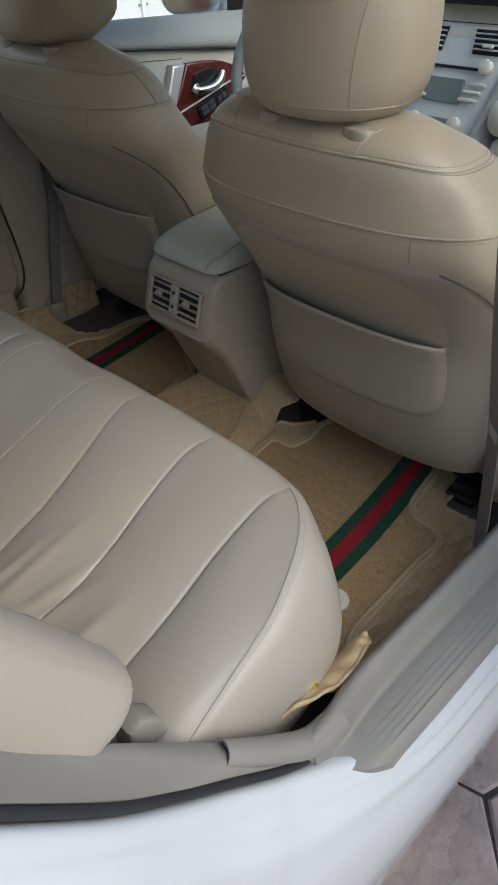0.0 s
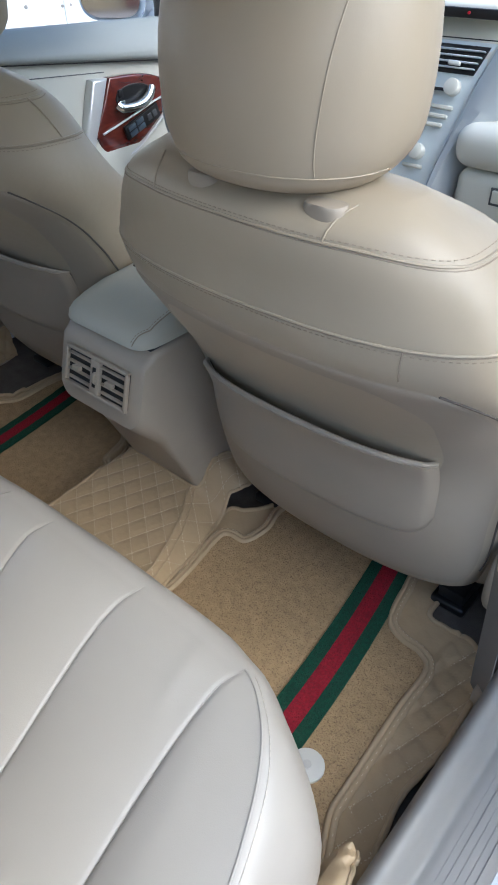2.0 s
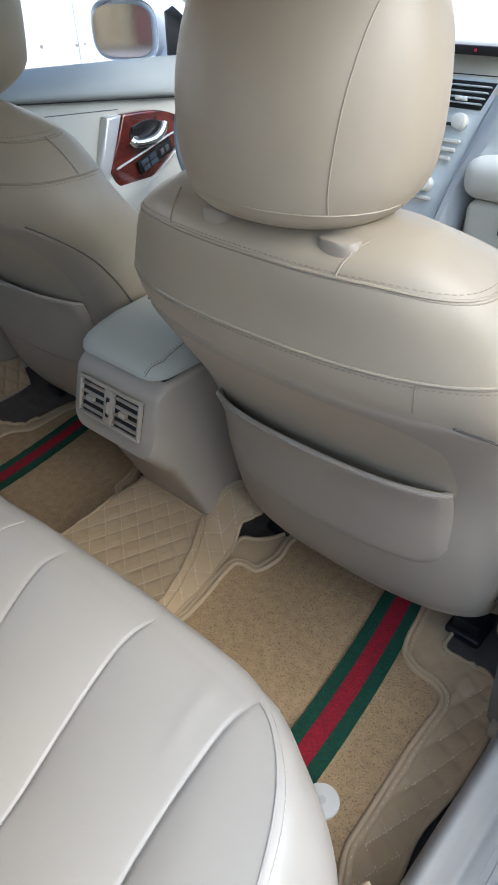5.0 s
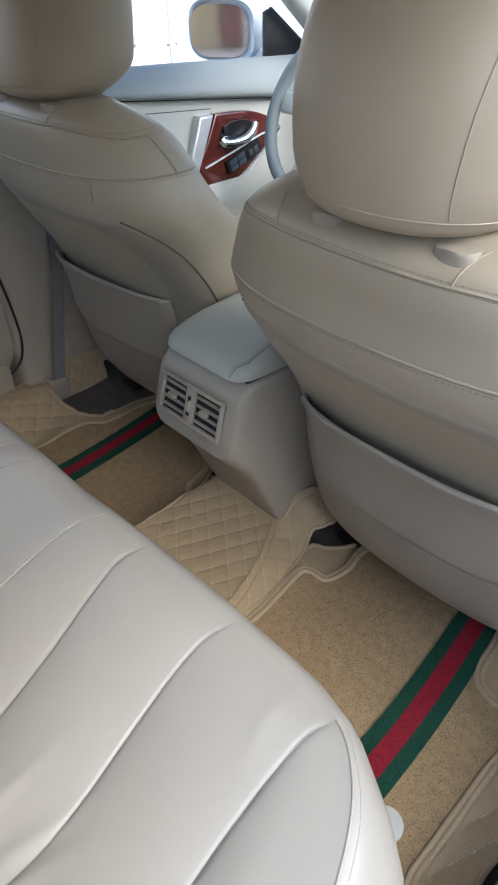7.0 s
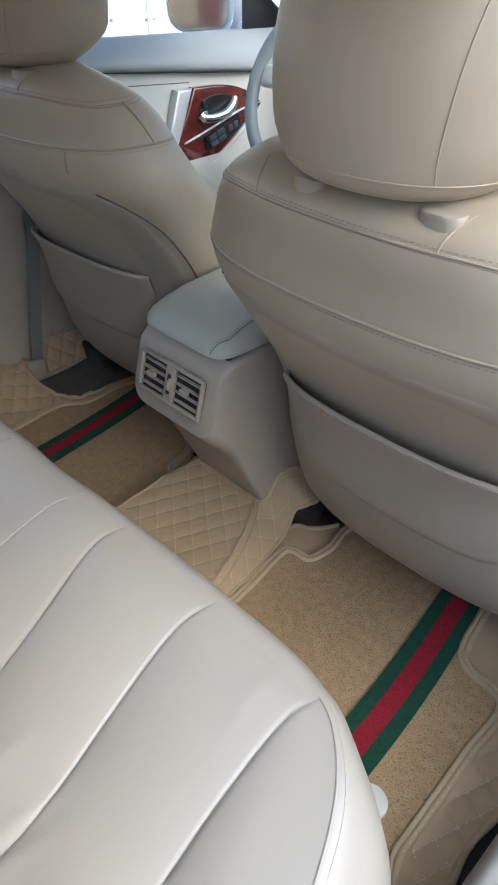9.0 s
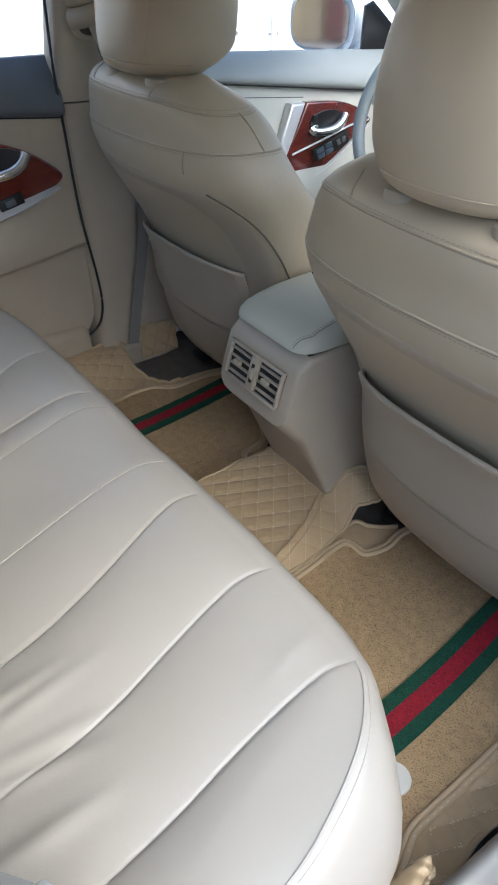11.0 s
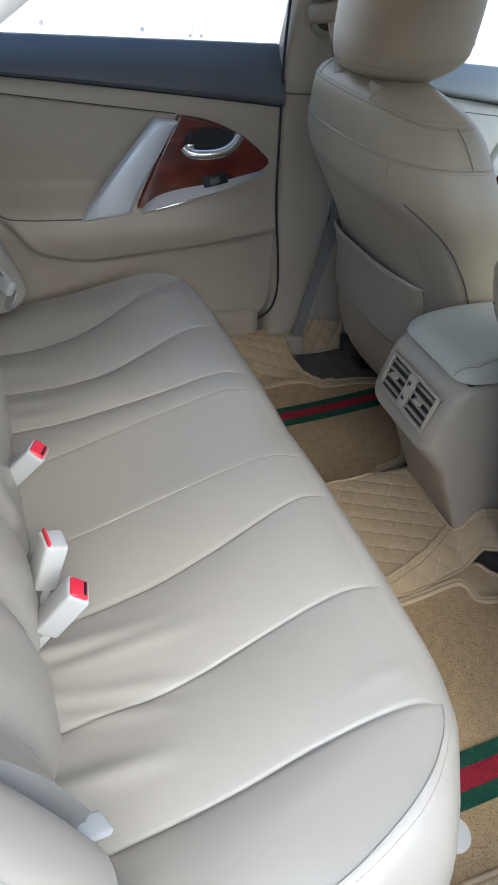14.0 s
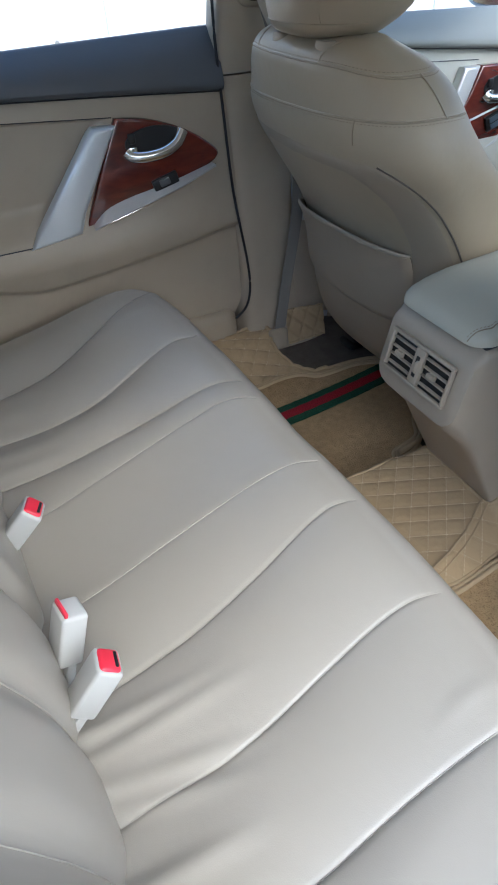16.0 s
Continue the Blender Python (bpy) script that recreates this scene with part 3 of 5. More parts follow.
    # soft folds near the bite, and one pucker beside the outer seam
    z += 0.0014 * math.sin(a * 62 + 5 * t) * step(0.45, 0.1, t) * step(0.26, 0.34, a) * step(0.76, 0.6, a)
    z += 0.0022 * math.exp(-((a - 0.672 + 0.10 * (t - 0.88)) / 0.012) ** 2 - ((t - 0.88) / 0.06) ** 2)
    for su, _ in SEAMS:
        if su > 0:
            z -= (0.0016 if su > 0.2 else 0.0007) * math.exp(-((a - su) / 0.0035) ** 2) * step(1.0, 0.95, t)
    z -= 0.006 * step(0.88, 1.0, t) ** 2 * step(0.80, 0.70, a) + 0.0012 * step(0.97, 1.0, t) * step(0.76, 0.70, a)
    return Vector((x, y, z))


def bench_uv(u, v):
    """u across (-1..1), v from the bite line (0) over the front edge (1) and down to the floor (2)."""
    if v <= 1.0:
        return bench_top(u, v)
    a, s = abs(u), 1 if u >= 0 else -1
    q = v - 1.0
    p = bench_top(u, 1.0)
    e0, e1 = bench_top(s * max(0.0, a - 0.012), 1.0), bench_top(s * min(1.0, a + 0.012), 1.0)
    d = Vector((s * (e1.x - e0.x), e1.y - e0.y, 0)).normalized() if a > 0.02 else Vector((1, 0, 0))
    n = Vector((-s * d.y, d.x, 0))
    out = smooth_table([(0, 0), (0.06, 0.014), (0.16, 0.028), (0.30, 0.037), (0.42, 0.037), (0.55, 0.029), (0.70, 0.017), (0.85, 0.007), (1.0, 0.0)], q)
    down = smooth_table([(0, 0.0), (0.06, 0.006), (0.16, 0.026), (0.35, 0.09), (0.6, 0.16), (0.85, 0.24), (1.0, 0.285)], q)
    w = step(0.64, 0.76, a)
    if w > 0:
        reach, fall = smooth_table(REACH, a), smooth_table(FALL, a)
        if q < 0.6:
            b = q / 0.6 * math.pi / 2
            o2, d2 = reach * math.sin(b), fall * (0.85 * (1 - math.cos(b)) + 0.15 * q / 0.6)
        else:
            r = (q - 0.6) / 0.4
            o2, d2 = reach * (1 - 0.35 * r * r), fall + (p.z - fall - 0.40) * r
        out, down = out * (1 - w) + o2 * w, down * (1 - w) + d2 * w
    return Vector((p.x + n.x * out, p.y + n.y * out, max(0.362, p.z - down)))


bench = thing("rear_bench_seat", (0, 0.6, 0.36), "light beige leather rear bench seat with stitched channels", "car seat")
us = sorted(set([round(-1 + 2 * i / 240, 5) for i in range(241)] + [round(su + d, 5) for su, _ in SEAMS for d in (-0.008, -0.004, -0.002, 0.0, 0.002, 0.004, 0.008)]))
vs = [0.0, 0.02] + [0.04 + 0.92 * i / 44 for i in range(45)] + [0.975, 0.99, 1.0] + [1.0 + q for q in (0.02, 0.04, 0.07, 0.1, 0.15, 0.2, 0.27, 0.35, 0.45, 0.55, 0.65, 0.75, 0.85, 0.93, 1.0)]
cushion = part("seat_cushion", surf([[bench_uv(u, v) for v in vs] for u in us]), M_BENCH, bench, sharp=60)
for su, _ in SEAMS:
    part("seam", tube([bench_uv(su, v) + Vector((0, 0, 0.0007)) for v in np.linspace(0.05, 1.0, 60)], 0.0005 if abs(su) > 0.2 else 0.0008, 6), M_SEAM, cushion)
for sgn in (-1, 1):
    part("piping", tube([bench_uv(sgn * a, 1.0) - Vector((0, 0, 0.0002)) for a in np.linspace(0.727, 1.0, 90)], 0.0012, 8), M_SEAM, cushion)
    tagged(part("stitching", dashes([bench_uv(sgn * a, 1.055) + Vector((0, 0, 0.0004)) for a in np.linspace(0.735, 0.998, 420)], 0.0062, 0.0042, 0.00045), M_THREAD, cushion), kind="stuff")

# backrest of the bench
def bench_back(u, v):
    a = abs(u)
    x = 0.70 * u
    z = 0.50 + 0.50 * v
    y = 0.640 - 0.34 * (z - 0.50)
    y += 0.035 * math.sin(math.pi * min(1, max(0, (v - 0.05) / 0.7))) * (1 - 0.5 * step(0.0, 0.2, 0.2 - a))
    for su, dp in ((0.17, 0.016), (0.40, 0.013), (0.62, 0.014)):
        y -= dp * math.exp(-((a - su - 0.05 * math.sin(v * 3)) / 0.035) ** 2)
    y += 0.045 * step(0.70, 0.90, a) * (step(0.10, 0.38, v) if u < 0 else step(0.34, 0.52, v))
    y -= 0.13 * (step(0.955, 1.0, a) if u < 0 else step(0.87, 0.96, a))
    y -= 0.10 * step(0.92, 1.0, v)
    y -= 0.06 * step(0.08, 0.0, v)
    return Vector((BX + x, y + SKEW * 1.5 * (x - 0.5), z))


rows = [[bench_back(-1 + 2 * i / 160, j / 50) for j in range(51)] for i in range(161)]
bback = part("backrest", surf(rows, thick=0.06), M_BENCH, bench, sharp=60)
for sgn in (-1, 1):
    for su in (0.17, 0.40, 0.62):
        part("seam", tube([bench_back(sgn * (su + 0.05 * math.sin(v * 3)), v) + Vector((0, 0.001, 0)) for v in np.linspace(0.1, 0.9, 30)], 0.0009, 6), M_BENCH, bback)
# outer bolsters
for sgn in (-1, 1):
    path = smooth_path([(-0.600, 0.612, 0.565), (-0.600, 0.600, 0.60), (-0.600, 0.582, 0.655), (-0.600, 0.552, 0.735), (-0.600, 0.510, 0.84), (-0.590, 0.455, 0.96)], 8)
    if sgn > 0:
        path = smooth_path([(0.630, 0.618, 0.690), (0.626, 0.602, 0.718), (0.618, 0.580, 0.755), (0.608, 0.545, 0.81), (0.598, 0.505, 0.88), (0.590, 0.455, 0.97)], 8)
    rr = []
    for i, p in enumerate(path):
        f = min(1.0, (i / 7))
        r = 0.02 + 0.98 * math.sqrt(max(0.0, 1 - (1 - f) ** 2))
        rr.append([p + Vector((0.050 * r * math.copysign(abs(math.cos(a)) ** 0.8, math.cos(a)), 0.062 * r * math.copysign(abs(math.sin(a)) ** 0.8, math.sin(a)) - 0.01, 0.02 * r * math.sin(a))) for a in [2 * math.pi * k / 32 for k in range(32)]])
    bol = part("side_bolster", surf(rr, wrap_v=True, cap=True), M_BENCH, bench, sharp=60)
    part("seam", tube([r[5 if sgn > 0 else 11] for r in rr[3:]], 0.0008, 6), M_BENCH, bol)
part("side_trim", slab([(0.632, 0.585), (0.640, 0.640), (0.658, 0.648), (0.676, 0.628), (0.684, 0.595)], "x", 0.618, 0.650, 0.008, 3), M_SILL, bench, "pale plastic seat side trim")

# ---------------------------------------------------------------- centre console
console = thing("centre_console", (0, 1.5, 0.36), "beige centre console with padded lid and rear air vents", "console")
body_rings = []
for y, zb, zt, w in ((1.246, 0.615, 0.700, 0.094), (1.249, 0.602, 0.712, 0.099), (1.262, 0.590, 0.722, 0.102), (1.285, 0.540, 0.727, 0.103), (1.315, 0.480, 0.727, 0.104), (1.345, 0.415, 0.727, 0.104), (1.37, 0.36, 0.727, 0.104), (1.55, 0.36, 0.727, 0.106), (1.75, 0.36, 0.70, 0.108), (2.05, 0.36, 0.62, 0.11)):
    ringp = []
    low = 0.030 if y < 1.30 else 0.016
    for hx, hz, a0, r in ((1, zt, 0, 0.012), (-1, zt, 90, 0.012), (-1, zb, 180, low), (1, zb, 270, low)):
        cx, cz = hx * (w - r), hz - r if hz == zt else hz + r
        for q in range(5):
            a = radians(a0 + 22.5 * q)
            flare = -0.012 * step(0.62, 0.42, cz + r * math.sin(a)) * math.copysign(1, cx)
            ringp.append(Vector((cx + r * math.cos(a) + flare, y + (cz + r * math.sin(a) - 0.66) * (0.30 if y < 1.275 else 0), cz + r * math.sin(a))))
    body_rings.append(ringp)
part("body", surf(body_rings, wrap_v=True, cap=True), M_TRIM, console)
lid_rings = []
for y, zt, w in ((1.2625, 0.735, 0.066), (1.264, 0.740, 0.076), (1.268, 0.746, 0.085), (1.276, 0.754, 0.0925), (1.288, 0.760, 0.0975), (1.310, 0.767, 0.100), (1.35, 0.775, 0.101), (1.45, 0.781, 0.101), (1.58, 0.776, 0.101), (1.64, 0.765, 0.102), (1.655, 0.75, 0.098)):
    ringp = []
    zb = 0.7325
    pts = [(w, zb)] + [(w - 0.036 + 0.036 * math.cos(a), zt - 0.034 * min(1, (zt - zb) / 0.05) + 0.034 * min(1, (zt - zb) / 0.05) * math.sin(a)) for a in np.linspace(0, math.pi / 2, 7)]
    full = pts + [(-x, z) for x, z in reversed(pts)]
    lid_rings.append([Vector((x, y, z)) for x, z in full])
clid = part("lid", surf(lid_rings, wrap_v=True, cap=True), material("lid_leather", (0.46, 0.44, 0.35), rough=0.58, vary=0.03, grain=0.15, grain_scale=900, kind="voronoi"), console, "pale padded armrest lid")
for sgn in (1,):
    pth = [(sgn * 0.083, y, z + 0.0004) for y, z in ((1.293, 0.7585), (1.305, 0.7635), (1.35, 0.7725), (1.45, 0.7785), (1.58, 0.7735))]
    pth = [(0.0690, 1.2645, 0.7385), (0.0705, 1.2685, 0.7450), (0.0735, 1.2765, 0.7525), (0.0785, 1.2850, 0.7565)] + pth
    pth = smooth_path(pth, 20)
    part("stitching", dashes(pth, 0.005, 0.003, 0.0007), M_THREAD_AND_SHADE, clid)
    part("seam", tube([p + Vector((0.004, 0, -0.0012)) for p in pth], 0.0009, 6), M_THREAD_AND_SHADE, clid)
part("lid_gap", box((0, 1.4695, 0.7295), (0.1885, 0.376, 0.008), 0.006, 3), M_RUBBER, console)
# vent plate leaning back, with two grilles
VROT = -16
vm = Matrix.Translation((0, 1.2435, 0.664)) @ pose(0, 0, 0, VROT, 0, 0)
def on_plate(bm):
    bmesh.ops.transform(bm, matrix=vm, verts=bm.verts)
    return bm
vent = part("vent_frame", on_plate(join(box((0, -0.003, 0.0315), (0.152, 0.008, 0.006), 0.002), box((0, -0.003, -0.0315), (0.152, 0.008, 0.006), 0.002), box((-0.073, -0.003, 0), (0.006, 0.008, 0.058), 0.002), box((0.073, -0.003, 0), (0.006, 0.008, 0.058), 0.002), box((0, -0.003, 0), (0.022, 0.008, 0.058), 0.002))), M_TRIM, console, "beige vent frame")
part("vent_back", on_plate(box((0, 0.004, 0), (0.146, 0.006, 0.060), 0.0)), M_BLACK, vent, "dark vent openings")
for cx in (-0.0405, 0.0405):
    for i in range(4):
        part("slat", on_plate(box((cx, -0.001, -0.0205 + 0.0137 * i), (0.058, 0.009, 0.0019), 0.0007, 1, (10, 0, 0))), M_TRIM, vent)
    part("tab", on_plate(box((cx - 0.003, -0.0065, 0.001), (0.017, 0.009, 0.0085), 0.002)), M_TRIM, vent)
part("dial_slot", on_plate(box((0.0, -0.0072, 0.0), (0.008, 0.002, 0.034), 0.0008, 1)), M_BLACK, vent)
part("dial", on_plate(disc((0.0, 0.0, 0.0), 0.0135, 0.005, "x", 28, bev=0.001)), M_TRIM, vent, "ribbed vent dial")

# ---------------------------------------------------------------- floor mats
def quilt(x, y, h=0.0034):
    a, b = 20.45 * x + 26.95 * y + 0.13, 26.02 * x - 11.15 * y - 0.16
    da, db = abs(a - round(a)), abs(b - round(b))
    return h * (min(1, da * 4.2) * min(1, db * 4.2)) ** 0.6


def lattice(a, b):
    """A place on the quilting, counted in cells."""
    return (a - 0.13) * 0.012 + (b + 0.16) * 0.029, (a - 0.13) * 0.028 - (b + 0.16) * 0.022


def quilt_lines(poly, height, x0=-9, x1=9, y0=-9, y1=9):
    """Thin stitches along the quilting, with a knot at each crossing."""
    bms = []
    for k in range(-40, 62):
        for way in (0, 1):
            q, stop = (-40.0, 12.0) if way == 0 else (6.0, 60.0)
            while q < stop:
                (x, y), (xa, ya) = [lattice(k, g) if way == 0 else lattice(g, k) for g in (q, q + 0.09)]
                if 0.9 < y < 1.52 and x0 < x < x1 and y0 < y < y1 and inside(poly, x, y) and inside(poly, xa, ya):
                    bms.append(((x, y, height(x, y) + 0.0012), (xa, ya, height(xa, ya) + 0.0012)))
                q += 0.1667
    bm = bmesh.new()
    for i in range(6, 60):
        for j in range(-40, 12):
            x, y = lattice(i, j)
            if 0.9 < y < 1.52 and x0 < x < x1 and inside(poly, x, y):
                c = Vector((x, y, height(x, y)))
                top = bm.verts.new(c + Vector((0, 0, 0.0034)))
                ringv = [bm.verts.new(c + Vector((0.0017 * math.cos(k * 1.0472), 0.0017 * math.sin(k * 1.0472), 0.0010))) for k in range(6)]
                for k in range(6):
                    bm.faces.new((top, ringv[k], ringv[(k + 1) % 6]))
    for a, b in bms:
        a, b = Vector(a), Vector(b)
        d = (b - a).cross(Vector((0, 0, 1))).normalized() * 0.0009
        up = Vector((0, 0, 0.0005))
        q = [bm.verts.new(p) for p in (a - d, a + up, a + d, b - d, b + up, b + d)]
        bm.faces.new((q[0], q[1], q[4], q[3]))
        bm.faces.new((q[1], q[2], q[5], q[4]))
    return bm


def mid_height(x, y):
    fold = smooth_table([(0.95, 0.195), (1.155, 0.172), (1.272, 0.122), (1.35, 0.072), (1.45, 0.05)], y)
    foot = smooth_table([(0.95, 0.215), (1.20, 0.205), (1.315, 0.190), (1.45, 0.190)], y)
    low = 0.352 + 0.048 * step(foot, fold, x) * step(-0.135, -0.085, x)
    tongue = 0.352 + 0.090 * step(0.29, 0.105, x)
    z = low + (tongue - low) * step(1.345, 1.400, y) * step(0.0, 0.07, x)
    return z + quilt(x, y)


def right_height(x, y):
    z = 0.350 + 0.034 * step(0.615, 0.690, x) + 0.01 * step(0.24, 0.15, x)
    if x > 0.60:
        z += 1.7 * quilt(x, y) + 0.006 * math.sin(y * 26) * step(0.63, 0.69, x)
    elif y > 1.34:
        z += 0.4 * quilt(x, y)
    return z


def left_height(x, y):
    z = 0.352 + 0.045 * step(-0.53, -0.66, x) + 0.008 * step(-0.20, -0.11, x)
    if x < -0.50:
        z += 1.6 * quilt(x, y)
    return z


def band(poly, height, w=0.016):
    """A flat leather band round an outline."""
    n = len(poly)
    area = sum(poly[i - 1][0] * poly[i][1] - poly[i][0] * poly[i - 1][1] for i in range(n))
    sg = 1 if area > 0 else -1
    norm = []
    for i in range(n):
        dx, dy = poly[(i + 2) % n][0] - poly[i - 2][0], poly[(i + 2) % n][1] - poly[i - 2][1]
        ln = math.hypot(dx, dy) or 1
        norm.append((sg * dy / ln, -sg * dx / ln))
    rows = []
    for (x, y), (nx, ny) in zip(poly, norm):
        row = []
        for o, z in ((-0.002, 0.002), (0.0, 0.0115), (0.0025, 0.0138), (w * 0.36, 0.0135), (w * 0.46, 0.0105), (w * 0.56, 0.0130), (w - 0.003, 0.0130), (w, 0.0105), (w + 0.001, -0.002)):
            px, py = x + nx * o, y + ny * o
            row.append(Vector((px, py, height(x, y) + z)))
        rows.append(row)
    seam = [Vector((x + nx * w * 0.8, y + ny * w * 0.8, height(x, y) + 0.0128)) for (x, y), (nx, ny) in zip(poly, norm)]
    return surf(rows, wrap_u=True), seam


def mat_piece(name, poly, height, mat, parent, lift=0.0, thick=0.006, cell=0.0045, label=""):
    return part(name, sheet(poly, lambda x, y: height(x, y) + lift, cell, thick), mat, parent, label, sharp=60)


def plan(pts, n=7):
    return [(p.x, p.y) for p in smooth_path([(x, y, 0) for x, y in pts], n, True)]


MID = plan([(-0.082, 0.95), (-0.082, 1.15), (-0.090, 1.26), (-0.112, 1.315), (-0.150, 1.380), (-0.118, 1.374), (-0.09, 1.352), (0.0, 1.350), (0.086, 1.350), (0.094, 1.395), (0.106, 1.430), (0.135, 1.447), (0.163, 1.430), (0.172, 1.406), (0.162, 1.386), (0.150, 1.372), (0.158, 1.33), (0.186, 1.20), (0.198, 0.95)])
mat_c = thing("floor_mat", (0, 1.2, 0.36), "tan quilted leatherette mat over the floor tunnel", "floor mat", "floor mats")
mid_sheet = mat_piece("quilted_sheet", MID, mid_height, M_QUILT, mat_c)
part("piping", tube([Vector((x, y, mid_height(x, y) - 0.001)) for x, y in MID], 0.0035, 8, True), M_PIPING, mat_c)
part("fold_seam", tube(drape([(0.185, 1.05), (0.170, 1.165), (0.130, 1.265), (0.085, 1.335), (0.078, 1.348)], mid_height, 0.002), 0.0022, 8), M_PIPING, mat_c)
part("fold_seam", tube(drape([(0.196, 1.05), (0.181, 1.165), (0.141, 1.268), (0.096, 1.338), (0.089, 1.350)], mid_height, 0.001), 0.0016, 8), M_PIPING, mat_c)

tagged(part("stitching", quilt_lines(MID, mid_height), M_STITCH, mid_sheet), kind="stuff")

RIGHT = plan([(0.195, 0.95), (0.182, 1.20), (0.160, 1.31), (0.148, 1.374), (0.172, 1.394), (0.190, 1.42), (0.202, 1.448), (0.215, 1.48), (0.25, 1.50), (0.38, 1.505), (0.50, 1.50), (0.545, 1.47), (0.552, 1.41), (0.585, 1.405), (0.626, 1.402), (0.660, 1.365), (0.677, 1.30), (0.679, 1.20), (0.670, 1.12), (0.680, 1.05), (0.676, 0.95)])
CARPET_R = plan([(0.214, 0.95), (0.204, 1.185), (0.188, 1.300), (0.194, 1.324), (0.226, 1.334), (0.237, 1.384), (0.228, 1.44), (0.26, 1.49), (0.40, 1.495), (0.472, 1.485), (0.488, 1.44), (0.499, 1.378), (0.515, 1.346), (0.545, 1.333), (0.577, 1.330), (0.596, 1.310), (0.596, 1.238), (0.600, 1.157), (0.604, 1.066), (0.606, 0.95)])
mat_r = thing("floor_mat", (0.4, 1.2, 0.36), "tan loop pile mat with green and red stripe and quilted rim", "floor mat", "floor mats")
qr = mat_piece("quilted_sheet", RIGHT, right_height, M_QUILT, mat_r)
tagged(part("stitching", quilt_lines(RIGHT, right_height, x0=0.622), M_STITCH, qr), kind="stuff")
flat_r = lambda x, y: 0.350 + 0.01 * step(0.24, 0.15, x)
mat_piece("carpet", CARPET_R, flat_r, M_PILE, mat_r, 0.008, 0.006)
part("piping", tube([Vector((x, y, right_height(x, y) + 0.001)) for x, y in RIGHT], 0.0042, 8, True), M_PIPING, mat_r)
bd, seam = band(CARPET_R, flat_r)
part("border_band", bd, M_PIPING, mat_r, "stitched tan border band", sharp=60)
tagged(part("stitching", dashes(seam, 0.006, 0.0036, 0.0006), M_STITCH, mat_r), kind="stuff")
def stripe(x0, y0, x1, y1, w, height, parent, lift):
    for off, ww, mt, nm in ((0, 0.30, M_GREEN, "green_stripe"), (0.30, 0.40, M_RED, "red_stripe"), (0.70, 0.30, M_GREEN, "green_stripe")):
        a, b = off * w, (off + ww) * w
        rows = []
        for i in range(41):
            t = i / 40
            bend = 0.012 * math.sin(math.pi * t)
            rows.append([Vector((x0 + (x1 - x0) * t + a + (b - a) * k / 6 + bend, y0 + (y1 - y0) * t, height(x0, y0 + (y1 - y0) * t) + lift + 0.0005 * math.sin(t * 90 + k))) for k in range(7)])
        part(nm, surf(rows, thick=0.003), mt, parent)
stripe(0.466, 0.96, 0.414, 1.485, 0.070, flat_r, mat_r, 0.0115)
part("heel_button", disc((0.552, 1.084, 0.359), 0.024, 0.006, bev=0.002), material("white_plastic", (0.62, 0.60, 0.54), rough=0.4), mat_r, "round white plastic fastener")
part("heel_button_hub", disc((0.552, 1.084, 0.365), 0.006, 0.003, bev=0.001), material("hub_plastic", (0.55, 0.53, 0.48), rough=0.4), mat_r)
# loose flap of the mat against the sill, with its snap
FLAP_OUT = [(0.0, 0.676, 0.452), (0.08, 0.681, 0.458), (0.35, 0.695, 0.470), (0.55, 0.697, 0.477), (0.75, 0.694, 0.492), (0.90, 0.688, 0.498), (1.0, 0.680, 0.488)]
flap = []
for i in range(61):
    t = i / 60
    y = 1.008 - 0.188 * t
    ox, oz = smooth_table([(f[0], f[1]) for f in FLAP_OUT], t), smooth_table([(f[0], f[2]) for f in FLAP_OUT], t)
    ix, iz = 0.660 + 0.008 * step(0.8, 1.0, t), 0.455 + 0.022 * step(0.4, 1.0, t)
    row = []
    for k in range(13):
        s = k / 12
        knot = 0.0028 * math.sin(t * 70 + s * 5) * step(0.20, 0.04, t)
        fold = 0.0024 * math.sin(t * 26 + s * 3.5) * s
        row.append(Vector((ix + (ox - ix) * s + 0.5 * knot, y, iz + (oz - iz) * s + 0.006 * math.sin(math.pi * s) + knot + fold)))
    flap.append(row)
fl = part("loose_flap", surf(flap, thick=0.004), M_QUILT, mat_r, "loose crumpled mat flap")
part("flap_piping", tube([r[-1] + Vector((0, 0, 0.001)) for r in flap], 0.0028, 8), M_PIPING, fl)
snap_at = flap[41][7]
part("snap", join(disc(snap_at + Vector((0, 0, 0.001)), 0.006, 0.003, bev=0.001), disc(snap_at + Vector((0, 0, 0.004)), 0.003, 0.002, bev=0.0008)), M_GOLD, fl, "gold snap button")

LEFT = plan([(-0.086, 0.95), (-0.086, 1.15), (-0.092, 1.26), (-0.112, 1.315), (-0.148, 1.38), (-0.200, 1.42), (-0.30, 1.51), (-0.44, 1.52), (-0.482, 1.50), (-0.498, 1.44), (-0.500, 1.375), (-0.505, 1.335), (-0.545, 1.308), (-0.585, 1.290), (-0.622, 1.285), (-0.645, 1.296), (-0.668, 1.300), (-0.690, 1.285), (-0.698, 1.22), (-0.690, 1.12), (-0.675, 0.95)])
CARPET_L = plan([(-0.106, 0.95), (-0.104, 1.15), (-0.108, 1.24), (-0.118, 1.295), (-0.148, 1.320), (-0.170, 1.385), (-0.225, 1.42), (-0.31, 1.49), (-0.41, 1.50), (-0.445, 1.48), (-0.464, 1.43), (-0.462, 1.36), (-0.466, 1.325), (-0.492, 1.290), (-0.496, 1.24), (-0.486, 1.17), (-0.480, 0.95)])
